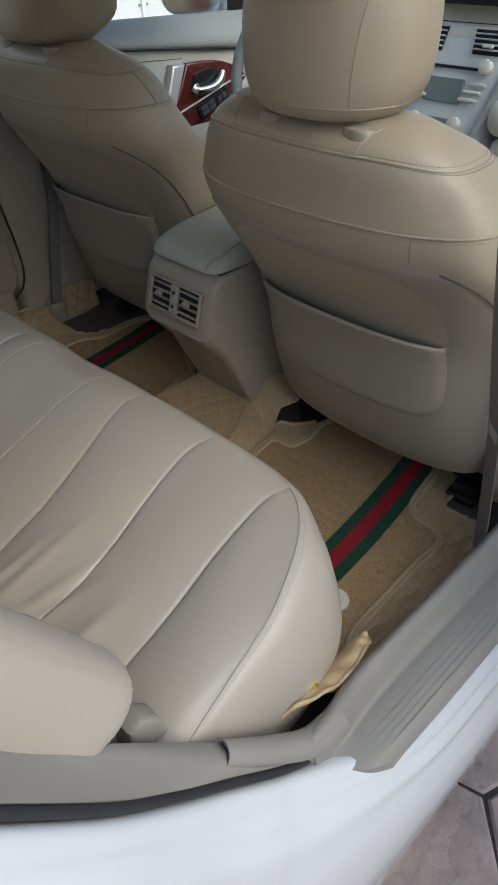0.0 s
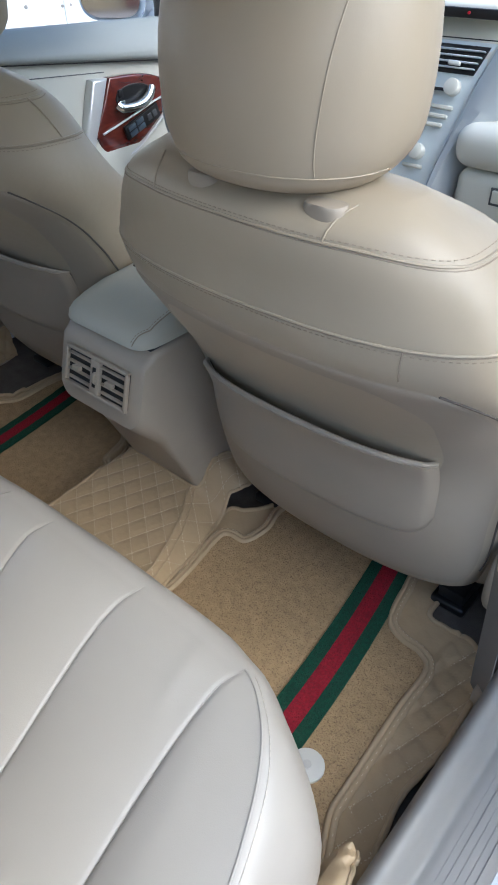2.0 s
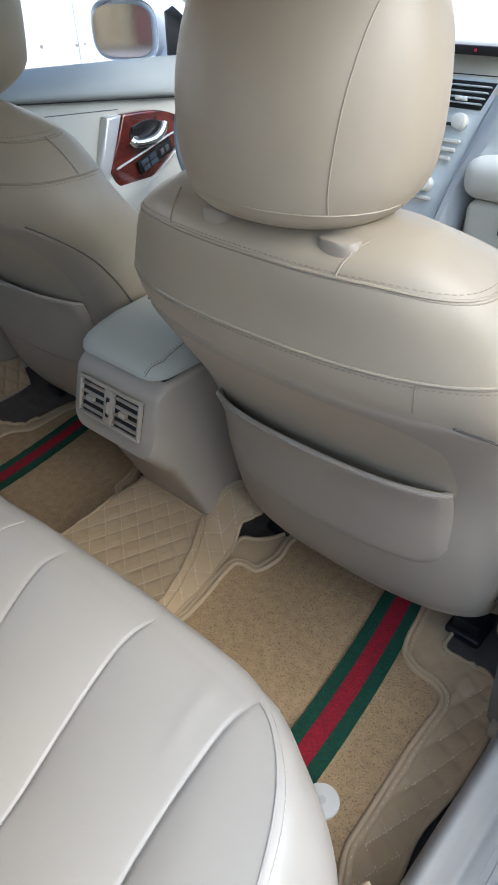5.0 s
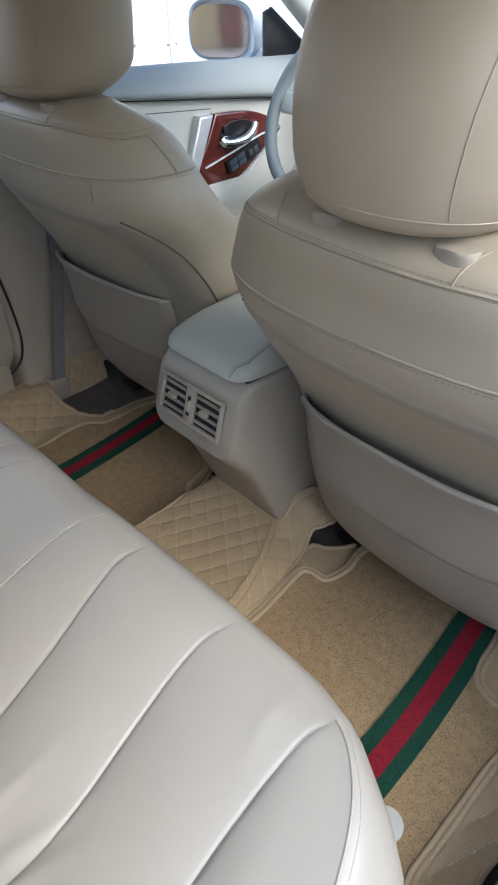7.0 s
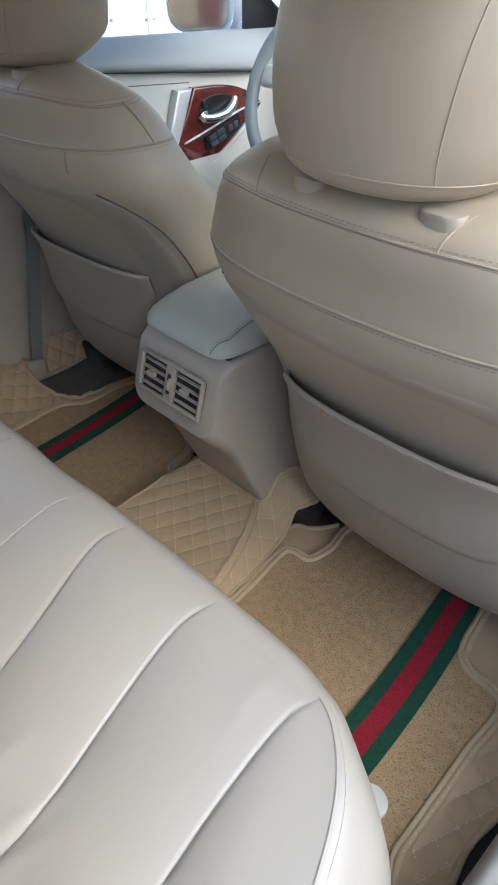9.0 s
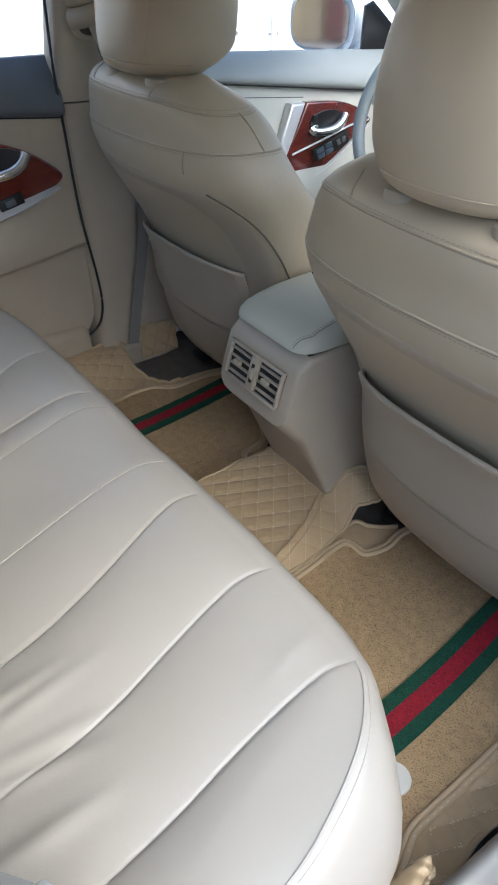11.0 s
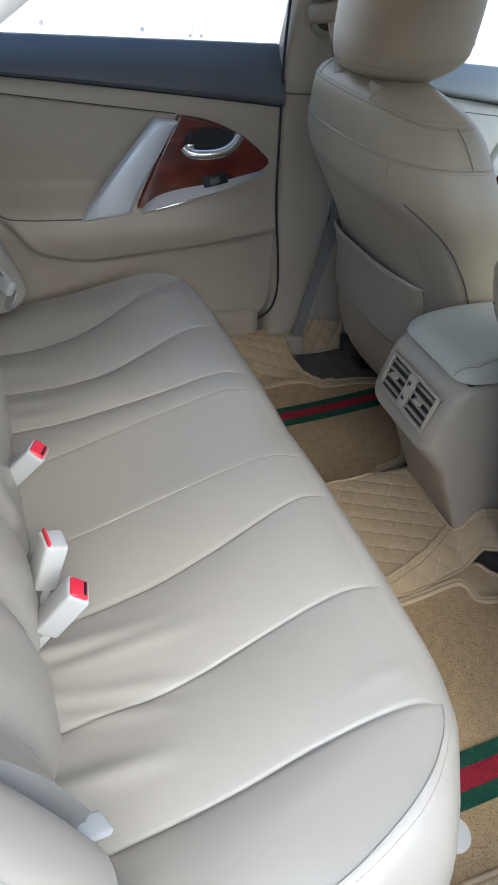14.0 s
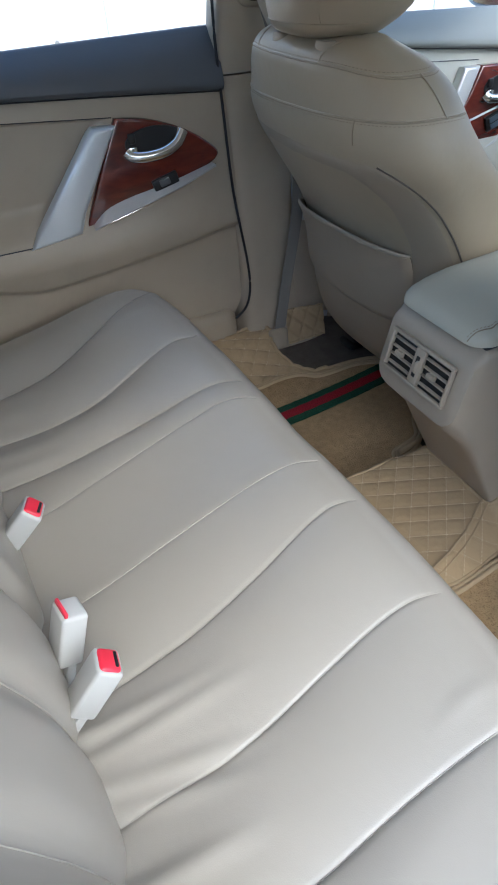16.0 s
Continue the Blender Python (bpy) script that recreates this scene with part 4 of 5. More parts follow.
mat_l = thing("floor_mat", (-0.4, 1.2, 0.36), "tan loop pile mat with green and red stripe behind the driver", "floor mat", "floor mats")
ql = mat_piece("quilted_sheet", LEFT, left_height, M_QUILT, mat_l)
tagged(part("stitching", quilt_lines(LEFT, left_height, x1=-0.50), M_STITCH, ql), kind="stuff")
flat_l = lambda x, y: 0.352 + 0.008 * step(-0.20, -0.11, x)
mat_piece("carpet", CARPET_L, flat_l, M_PILE, mat_l, 0.008, 0.006)
part("piping", tube([Vector((x, y, left_height(x, y) + 0.001)) for x, y in LEFT], 0.0042, 8, True), M_PIPING, mat_l)
bd, seam = band(CARPET_L, flat_l)
part("border_band", bd, M_PIPING, mat_l, "stitched tan border band", sharp=60)
stripe(-0.385, 0.98, -0.442, 1.485, 0.066, flat_l, mat_l, 0.0115)
front_mat = thing("floor_mat", (-0.66, 1.42, 0.36), "tan quilted mat edge standing behind the driver's seat", "floor mat", "floor mats")
rows = []
for j in range(25):
    h = j / 24
    rows.append([Vector((-0.664 - 0.012 * h + 1.6 * quilt(0.10 * k / 40 + 0.03, 1.2 + 0.075 * h), 1.352 + 0.105 * k / 40, 0.350 + (0.088 - 0.012 * k / 40) * h)) for k in range(41)])
part("quilted_sheet", shell(rows, (-0.006, 0, 0)), M_QUILT, front_mat)
for edge in (rows[0], rows[-1]):
    part("piping", tube([q + Vector((0.001, 0, 0)) for q in edge], 0.003, 8), M_PIPING, front_mat)

# ---------------------------------------------------------------- car floor and sills
car = thing("car_body", (0, 1.2, 0.15), "white sedan body with beige interior, rear door open", "car")
floor_pan = part("floor_pan", slab([(-0.76, 0.30), (0.74, 0.30), (0.74, 2.45), (-0.76, 2.45)], "z", 0.30, 0.338, 0.0), M_CARPET, car, "taupe carpeted floor pan")
part("far_sill_trim", box((-0.724, 0.94, 0.40), (0.075, 0.58, 0.13), 0.026, 4), M_TRIM, car, "beige far sill trim")
# sill section on the open side, drawn along y
def sill_rows(ys, section):
    rows = []
    for y in ys:
        fine = smooth_path([(x, 0, z) for x, z in section(y)], 5)
        rows.append([Vector((p.x, y + (max(0.0, p.x - 0.735) * 1.15 + 0.020 * (max(0.0, p.x - 0.782) / 0.016) ** 2) * step(1.2, 0.85, y), p.z)) for p in fine])
    return rows
def inner_sill(y):
    lift = 0.026 * step(0.96, 0.81, y) + 0.010 * step(1.25, 1.42, y)
    out = 0.022 * step(0.96, 0.82, y)
    return [(0.690 + out, 0.34), (0.690 + out, 0.425), (0.692 + out, 0.455 + lift), (0.698 + out, 0.474 + lift), (0.708 + out, 0.481 + lift), (0.718 + out, 0.474 + lift), (0.727 + out * 0.7, 0.457 + lift * 0.7), (0.735 + out * 0.4, 0.447 + lift * 0.2), (0.746 + out * 0.2, 0.4475), (0.768, 0.4455), (0.786, 0.4415), (0.794, 0.436), (0.798, 0.426), (0.798, 0.40)]
ys = list(np.linspace(0.805, 1.62, 60))
sill = part("sill_trim", surf(sill_rows(ys, inner_sill)), M_SILL, car, "beige plastic sill trim with ribs", sharp=75)
end = [r for r in sill_rows([0.805], inner_sill)[0]]
part("sill_end", surf([end, [q + Vector((0, 0.004, -0.045)) for q in end]]), M_SILL, sill)
for i in range(5):
    x = 0.752 + 0.0085 * i
    part("sill_rib", tube([(x, y, 0.4470 - max(0, x - 0.760) * 0.16) for y in np.linspace(0.87 + 0.012 * i, 1.22 - 0.012 * i, 20)], 0.00055, 6), M_SILL, sill)
# the roll of the sill trim runs on rearward, turns inward and ends in an open tip
tip = smooth_path([(0.728, 0.87, 0.478), (0.727, 0.82, 0.490), (0.716, 0.775, 0.520), (0.704, 0.738, 0.548), (0.695, 0.712, 0.570)], 6)
rings = []
for k, p in enumerate(tip):
    d = (tip[min(k + 1, len(tip) - 1)] - tip[max(k - 1, 0)]).normalized()
    a = d.cross(Vector((0, 0, 1))).normalized()
    b = a.cross(d)
    r = 0.0190 - 0.0035 * k / (len(tip) - 1)
    rings.append([p + a * (r * math.cos(q)) + b * (0.85 * r * math.sin(q)) for q in [2 * math.pi * m / 24 for m in range(24)]])
last = rings[-1]
mid_tip = sum(last, Vector()) / len(last)
rings += [[mid_tip + (q - mid_tip) * 0.88 for q in last], [mid_tip + (q - mid_tip) * 0.80 + Vector((0.001, 0.008, -0.006)) for q in last]]
part("sill_tip", surf(rings, wrap_v=True, cap=True), M_SILL, sill, sharp=60)
# flat black patch on the capped end paints the shade of a hollow
part("tip_hollow_shade", surf([[mid_tip + (q - mid_tip) * f + Vector((0, -0.0006, 0.0006)) for q in last[13:24]] for f in (0.78, 0.55)]), M_RUBBER, sill, "dark patch for the shade in the hollow sill tip")
# trim beside the cushion, up along the wheel arch, between its inner edge and the seal
inner = smooth_path([(0.690, 0.750, 0.535), (0.672, 0.692, 0.592), (0.668, 0.615, 0.690), (0.662, 0.572, 0.737), (0.655, 0.535, 0.776), (0.648, 0.44, 0.91)], 10)
seal = smooth_path([(0.729, 0.826, 0.464), (0.728, 0.771, 0.508), (0.716, 0.700, 0.566), (0.715, 0.634, 0.638), (0.715, 0.562, 0.732), (0.700, 0.43, 0.92)], 10)
rr = []
for p, q in zip(inner, seal):
    w = q - p
    up = Vector((0, -0.5, 0.85)).normalized()
    rr.append([p + Vector((0.004, 0.0, -0.07)), p + up * -0.012, p + w * 0.06 + up * 0.004, p + w * 0.3 + up * 0.011, p + w * 0.6 + up * 0.012, p + w * 0.85 + up * 0.006, q + up * -0.002, q + up * -0.03])
part("arch_trim", surf(rr), M_SILL, car, "beige plastic wheel arch trim", sharp=60)
part("door_seal", tube([q + Vector((0.003, -0.003, -0.006)) for q in seal], 0.0050, 10), M_RUBBER, car, "dark rubber door seal")
# white painted jamb and rocker, one skin
ROCK = [(0.740, 0.405), (0.790, 0.412), (0.806, 0.408), (0.811, 0.401), (0.813, 0.393), (0.819, 0.389), (0.824, 0.384), (0.826, 0.372), (0.834, 0.352), (0.842, 0.325), (0.845, 0.28), (0.835, 0.20)]
JAMB = [(-0.045, -0.020, -0.030), (0.0, 0, 0), (0.020, -0.008, -0.012), (0.028, -0.012, -0.020), (0.034, -0.018, -0.028), (0.046, -0.030, -0.036), (0.052, -0.042, -0.046), (0.058, -0.062, -0.070), (0.066, -0.09, -0.11), (0.074, -0.11, -0.18), (0.080, -0.12, -0.27), (0.080, -0.12, -0.40)]
skin = [[Vector((x, y, z)) for x, z in ROCK] for y in (2.62, 2.0, 1.3, 1.15, 1.05, 0.98, 0.93)]
for p in seal[6::2] + [seal[-1]]:
    skin.append([p + Vector((0.005, -0.008, -0.014)) + Vector(q) for q in JAMB])
cols = [smooth_path([r[k] for r in skin], 3) for k in range(len(ROCK))]
for _ in range(14):
    cols = [[c[0]] + [(c[i - 1] + c[i] * 2 + c[i + 1]) / 4 for i in range(1, len(c) - 1)] + [c[-1]] for c in cols]
rows = [smooth_path([c[i] for c in cols], 4) for i in range(len(cols[0]))]
part("rocker_and_jamb", surf(rows), M_WHITE, car, "white painted rocker and door jamb", sharp=70)

# ---------------------------------------------------------------- doors on the far side
def rear_door_x(y, z):
    """The inner face of the far rear door."""
    x = -0.700
    x -= 0.045 * step(0.945, 1.05, z) ** 1.5          # upper roll leans out to the glass
    top = 0.976 - 0.094 * (y - 0.554)
    # sunk insert, deepest over its ledge
    deep = 0.010 + 0.034 * min(1.0, max(0.0, (top - z) / (top - 0.785)))
    x -= deep * step(top, top - 0.006, z) * step(0.724, 0.786, z) * step(0.985 + (z - 0.92) * 0.8, 0.955 + (z - 0.92) * 0.8, y)
    # armrest swelling, and the crease over the lower panel
    x += 0.026 * math.exp(-((z - 0.690) / 0.055) ** 2) * step(1.32, 1.0, y)
    crease = smooth_table([(0.55, 0.76), (0.632, 0.719), (0.687, 0.653), (0.75, 0.628), (0.812, 0.620), (1.0, 0.640), (1.238, 0.671)], y)
    x -= 0.016 * step(crease + 0.006, crease - 0.010, z) * step(0.30, 0.62, z)
    return x


def roll_low(y):
    """The lower edge of the dark upper trim."""
    return smooth_table([(0.36, 1.018), (0.58, 1.004), (0.80, 0.988), (1.02, 0.970), (1.24, 0.950)], y)


def door_grid(y0, y1, z0, z1, fx, ny, nz, corner=0.0):
    rows = []
    for j in range(nz + 1):
        z = z0 + (z1 - z0) * j / nz
        row = []
        cut = 0.0
        if corner and z < z0 + corner:
            cut = corner - math.sqrt(max(0, corner ** 2 - (z0 + corner - z) ** 2))
        for i in range(ny + 1):
            y = y0 + (y1 - cut - y0) * i / ny
            row.append(Vector((fx(y, z), y, z)))
        rows.append(row)
    return rows


rdoor = thing("rear_door", (-0.73, 0.9, 0.40), "beige rear door panel with wood trim, closed", "car door")
rows = []
for zb in list(np.linspace(0.415, 0.94, 110)) + [0.944, 0.947, 0.949, 0.951, 0.953, 0.955, 0.958, 0.965, 0.985, 1.01]:
    cut = 0.10 - math.sqrt(max(0, 0.01 - (0.515 - zb) ** 2)) if zb < 0.515 else 0.0
    row = []
    for i in range(131):
        y = 0.42 + (0.832 - cut) * i / 130
        z = zb - 0.094 * (y - 0.80) * step(0.80, 0.93, zb)
        row.append(Vector((rear_door_x(y, z), y, z)))
    rows.append(row)
part("door_panel", shell(rows, (-0.03, 0, 0)), M_TRIM, rdoor, sharp=60)
path = [Vector((rear_door_x(p.y, p.z) + 0.0004, p.y, p.z)) for p in smooth_path([(0, 0.545, 0.89), (0, 0.575, 0.83), (0, 0.602, 0.765), (0, 0.628, 0.731), (0, 0.68, 0.7235), (0, 0.74, 0.7225), (0, 0.80, 0.7225)], 8)]
part("insert_gap", tube(path, 0.0013, 6), M_RUBBER, rdoor)
rows = []
for f in (0.0, 0.02, 0.06, 0.12, 0.2, 0.3, 0.4, 0.5, 0.6, 0.7, 0.8, 0.88, 0.94, 0.98, 1.0):
    rows.append([Vector((-0.700 + 0.012 * math.sqrt(min(1, f / 0.12)) - 0.062 * f ** 2.2, y, roll_low(y) + (1.060 - roll_low(y)) * f)) for y in np.linspace(0.36, 1.238, 44)])
part("upper_roll", shell(rows, (-0.02, 0, 0)), M_DARKTRIM, rdoor, "dark grey upper door trim")
part("belt_line", tube([(-0.698, y, roll_low(y) - 0.001) for y in np.linspace(0.40, 1.235, 30)], 0.0014, 6), M_RUBBER, rdoor)
part("trim_line", tube([(-0.7005, y, 0.9755 - 0.094 * (y - 0.554)) for y in np.linspace(0.45, 1.0, 20)], 0.0011, 6), M_RUBBER, rdoor)
W_POLY = [(p.x, p.y) for p in smooth_path([(1.003, 0.933, 0), (1.050, 0.927, 0), (1.091, 0.916, 0), (1.135, 0.898, 0), (1.172, 0.876, 0), (1.200, 0.854, 0), (1.213, 0.840, 0), (1.210, 0.828, 0), (1.190, 0.815, 0), (1.130, 0.793, 0), (1.062, 0.774, 0), (0.985, 0.754, 0), (0.907, 0.735, 0)], 3)] 
wood = part("wood_panel", slab(W_POLY, "x", -0.715, -0.688, 0.006, 3), M_WOOD, rdoor, "glossy red brown wood trim")
# highlight on the wood's lower facet, built as a tapering pale strip
low = smooth_path([(0, 0.920, 0.739), (0, 0.955, 0.747), (0, 1.0, 0.758), (0, 1.06, 0.773), (0, 1.12, 0.790), (0, 1.197, 0.8190)], 6)
high = smooth_path([(0, 0.922, 0.7405), (0, 0.955, 0.766), (0, 1.0, 0.780), (0, 1.06, 0.790), (0, 1.12, 0.801), (0, 1.196, 0.8195)], 6)
part("facet_reflection", surf([[Vector((-0.668 - 0.019 * k / 4, a.y + (b.y - a.y) * k / 4, a.z + (b.z - a.z) * k / 4)) for k in range(5)] for a, b in zip(low, high)], thick=0.004), M_REFLECTION, rdoor, "pale strip standing for the reflection on the lower wood facet")
part("chrome_strip", tube([(-0.676, y, z) for y, z in [(p.x, p.y) for p in smooth_path([(0.930, 0.737, 0), (0.985, 0.750, 0), (1.062, 0.770, 0), (1.130, 0.789, 0), (1.200, 0.817, 0)], 8)]], 0.0028, 8), M_CHROME, rdoor, "chrome strip under the wood")
S_POLY = [(0.945, 0.916), (0.955, 0.924), (1.000, 0.922), (0.955, 0.845), (0.912, 0.772), (0.900, 0.742), (0.896, 0.731), (0.786, 0.718)]
pull = part("door_pull", slab(S_POLY, "x", -0.712, -0.672, 0.010, 3), M_SILVER, rdoor, "silver painted door pull")
def handle_set(cy, cz, x, parent, sc=1.0):
    cup = [(cy + 0.062 * sc * math.cos(a) * (1 if math.cos(a) > 0 else 0.95), cz + 0.028 * sc * math.sin(a)) for a in np.linspace(0, 2 * math.pi, 28, endpoint=False)]
    cp = part("handle_cup", slab(cup, "x", x - 0.004, x + 0.002, 0.001, 1), M_BLACK, parent, "black handle recess")
    pts = smooth_path([(x + 0.003, cy - 0.058 * sc, cz - 0.010 * sc), (x + 0.009, cy - 0.048 * sc, cz - 0.019 * sc), (x + 0.013, cy - 0.02 * sc, cz - 0.022 * sc), (x + 0.015, cy + 0.015 * sc, cz - 0.018 * sc), (x + 0.012, cy + 0.042 * sc, cz - 0.006 * sc), (x + 0.006, cy + 0.058 * sc, cz + 0.012 * sc)], 6)
    part("door_handle", tube(pts, 0.0115 * sc, 12), M_CHROME, cp, "chrome door handle")
    part("handle_base", box((x + 0.006, cy - 0.047 * sc, cz - 0.012 * sc), (0.014, 0.018 * sc, 0.022 * sc), 0.004), M_CHROME, cp)
    part("lock_knob", box((x + 0.004, cy - 0.045 * sc, cz + 0.012 * sc), (0.008, 0.014, 0.020), 0.003), M_BLACK, cp)
handle_set(1.076, 0.881, -0.687, wood, 1.04)
part("window_switch", box((-0.685, 1.088, 0.800), (0.010, 0.056, 0.024), 0.002, 2, (14, 0, 0)), M_BLACK, wood, "black window switch plate")
part("window_switch_key", box((-0.679, 1.085, 0.801), (0.008, 0.022, 0.014), 0.002, 2, (14, 0, 0)), M_DARKTRIM, wood)

# driver's door
def front_door_x(y, z):
    x = -0.715
    x -= 0.040 * step(0.975, 1.035, z) ** 1.3
    x += 0.030 * math.exp(-((z - 0.70) / 0.08) ** 2)
    return x
fdoor = thing("front_door", (-0.73, 1.9, 0.40), "pale beige driver's door panel with wood trim, closed", "car door")
part("lower_panel", box((-0.712, 1.90, 0.52), (0.05, 1.06, 0.26), 0.02, 3), M_TRIM, fdoor, "beige lower door pocket")
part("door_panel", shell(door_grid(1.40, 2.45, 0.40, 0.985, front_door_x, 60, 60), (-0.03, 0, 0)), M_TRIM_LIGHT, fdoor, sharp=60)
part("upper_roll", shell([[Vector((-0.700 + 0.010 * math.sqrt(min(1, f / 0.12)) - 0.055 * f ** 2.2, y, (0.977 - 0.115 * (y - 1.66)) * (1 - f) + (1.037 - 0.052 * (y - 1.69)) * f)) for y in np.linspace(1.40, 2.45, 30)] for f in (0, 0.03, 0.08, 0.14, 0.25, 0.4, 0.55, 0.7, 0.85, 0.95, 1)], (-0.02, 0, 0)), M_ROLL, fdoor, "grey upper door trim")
part("belt_line", tube([(-0.7005, y, 0.975 - 0.115 * (y - 1.66)) for y in np.linspace(1.42, 2.43, 20)], 0.0016, 6), M_RUBBER, fdoor)
part("trim_line", tube([(-0.7145, y, 0.944 - 0.085 * (y - 1.66)) for y in np.linspace(1.42, 1.90, 14)], 0.0012, 6), M_DARKTRIM, fdoor)
WF = [(p.x, p.y) for p in smooth_path([(1.898, 0.914, 0), (1.967, 0.911, 0), (2.03, 0.902, 0), (2.085, 0.882, 0), (2.125, 0.855, 0), (2.130, 0.842, 0), (2.093, 0.820, 0), (2.040, 0.785, 0), (1.984, 0.749, 0), (1.935, 0.728, 0), (1.880, 0.715, 0), (1.840, 0.790, 0), (1.868, 0.850, 0)], 3)]
fw = part("wood_panel", slab(WF, "x", -0.72, -0.694, 0.006, 3), M_WOOD, fdoor, "glossy red brown wood trim")
part("chrome_strip", tube(smooth_path([(-0.691, 1.855, 0.792), (-0.690, 1.91, 0.806), (-0.690, 1.98, 0.824), (-0.690, 2.05, 0.842), (-0.691, 2.12, 0.850)], 8), 0.0028, 8), M_SILVER, fdoor)
part("lower_strip", tube(smooth_path([(-0.692, 1.88, 0.716), (-0.692, 1.94, 0.728), (-0.692, 1.985, 0.748), (-0.692, 2.045, 0.785), (-0.692, 2.12, 0.835)], 8), 0.004, 8), M_SILVER, fdoor)
part("door_pull", slab([(1.845, 0.916), (1.893, 0.914), (1.866, 0.850), (1.838, 0.79), (1.80, 0.70), (1.770, 0.70), (1.81, 0.82)], "x", -0.72, -0.690, 0.008, 3), M_SILVER, fdoor, "silver painted door pull")
handle_set(1.968, 0.862, -0.6925, fw)
sw = part("switch_plate", box((-0.690, 1.985, 0.798), (0.010, 0.125, 0.036), 0.003, 2, (18, 0, 0)), M_BLACK, fw, "dark window switch plate")
CA, SA = math.cos(radians(18)), math.sin(radians(18))
for du in (-0.040, -0.010):
    for dv in (-0.0085, 0.0075):
        part("switch_key", box((-0.6848, 1.985 + du * CA - dv * SA, 0.798 + du * SA + dv * CA), (0.005, 0.026, 0.013), 0.0015, 2, (18, 0, 0)), M_KEY, sw, "blue grey window key")
for du in (0.024, 0.044):
    part("lock_key", box((-0.6848, 1.985 + du * CA, 0.798 + du * SA), (0.005, 0.014, 0.016), 0.0015, 2, (18, 0, 0)), M_DARKTRIM, sw)

# ---------------------------------------------------------------- pillars and side structure
def pillar(name, pts, secs, mat, label):
    """pts: middle points; secs: (half length along y, half depth along x) each."""
    rows = []
    for (x, y, z), (hy, hx) in zip(pts, secs):
        rr = []
        for k in range(24):
            a = 2 * math.pi * k / 24
            c, s = math.cos(a), math.sin(a)
            rr.append(Vector((x + hx * math.copysign(abs(c) ** 0.55, c), y + hy * math.copysign(abs(s) ** 0.55, s), z)))
        rows.append(rr)
    return part(name, surf(rows, wrap_v=True, cap=True), mat, car, label, sharp=60)


pillar("pillar_trim", [(-0.735, 1.33, 0.33), (-0.735, 1.33, 0.40), (-0.735, 1.325, 0.55), (-0.735, 1.32, 0.75), (-0.735, 1.315, 0.975)], [(0.16, 0.075), (0.085, 0.06), (0.072, 0.05), (0.075, 0.048), (0.085, 0.046)], M_TRIM, "beige plastic centre pillar trim")
pillar("pillar_trim", [(-0.735, 1.315, 0.979), (-0.733, 1.318, 1.05), (-0.715, 1.33, 1.20), (-0.66, 1.35, 1.34), (-0.62, 1.36, 1.40)], [(0.088, 0.048), (0.086, 0.047), (0.084, 0.045), (0.08, 0.04), (0.08, 0.04)], M_TRIM, "beige plastic upper pillar trim")
part("pillar_seal", tube(smooth_path([(-0.698, 1.232, 1.20), (-0.701, 1.230, 1.05), (-0.694, 1.233, 0.92), (-0.688, 1.240, 0.75), (-0.687, 1.260, 0.60), (-0.687, 1.265, 0.52), (-0.687, 1.252, 0.47), (-0.690, 1.222, 0.442)], 8), 0.0030, 8), M_RUBBER, car, "dark rubber door seal")
pillar("pillar_trim", [(0.745, 1.48, 0.36), (0.745, 1.47, 0.48), (0.740, 1.455, 0.70), (0.735, 1.45, 1.0), (0.70, 1.44, 1.25), (0.62, 1.42, 1.41)], [(0.12, 0.055), (0.09, 0.04), (0.075, 0.035), (0.07, 0.035), (0.07, 0.035), (0.07, 0.035)], M_TRIM, "beige plastic near centre pillar trim")
pillar("pillar_trim", [(-0.70, 2.42, 1.00), (-0.68, 2.24, 1.13), (-0.64, 2.02, 1.27), (-0.60, 1.80, 1.38)], [(0.10, 0.035), (0.095, 0.035), (0.08, 0.03), (0.06, 0.03)], M_TRIM_LIGHT, "pale windscreen pillar trim")
pillar("pillar_trim", [(0.72, 2.46, 1.00), (0.68, 2.24, 1.13), (0.64, 2.02, 1.27), (0.60, 1.80, 1.38)], [(0.05, 0.03), (0.05, 0.03), (0.05, 0.03), (0.05, 0.03)], M_TRIM_LIGHT, "pale windscreen pillar trim")
part("sail_panel", slab([(2.125, 1.010), (2.275, 1.004), (2.30, 1.02), (2.155, 1.125), (2.128, 1.115)], "x", -0.762, -0.750, 0.004), M_BLACK, car, "black mirror triangle panel")
# quarter window bar on the far rear door, and the rear pillars
part("quarter_bar", tube([(-0.752, 0.607, 1.055), (-0.735, 0.602, 1.14), (-0.69, 0.59, 1.26)], 0.010, 8), M_RUBBER, car, "black quarter window bar")
for sgn in (-1, 1):
    pillar("rear_pillar_trim", [(sgn * 0.70, 0.16, 0.95), (sgn * 0.68, 0.30, 1.10), (sgn * 0.63, 0.47, 1.23), (sgn * 0.61, 0.60, 1.30), (sgn * 0.59, 0.74, 1.37)], [(0.20, 0.025), (0.18, 0.03), (0.15, 0.03), (0.12, 0.03), (0.10, 0.03)], M_LINER, "beige rear pillar trim")
rows = []
for i in range(25):
    u = -1 + 2 * i / 24
    row = []
    for y in np.linspace(0.20, 1.95, 20):
        row.append(Vector((0.62 * u, y, 1.43 - 0.05 * u * u - 0.10 * step(0.9, 0.1, y) - 0.04 * step(1.6, 2.0, y))))
    rows.append(row)
part("roof", surf(rows, thick=0.03), M_LINER, car, "beige headliner under a white roof")
rows = [[Vector((p.x * 1.03, p.y, p.z + 0.035)) for p in r] for r in rows]
part("roof_skin", surf(rows), M_WHITE, car, "white painted roof")
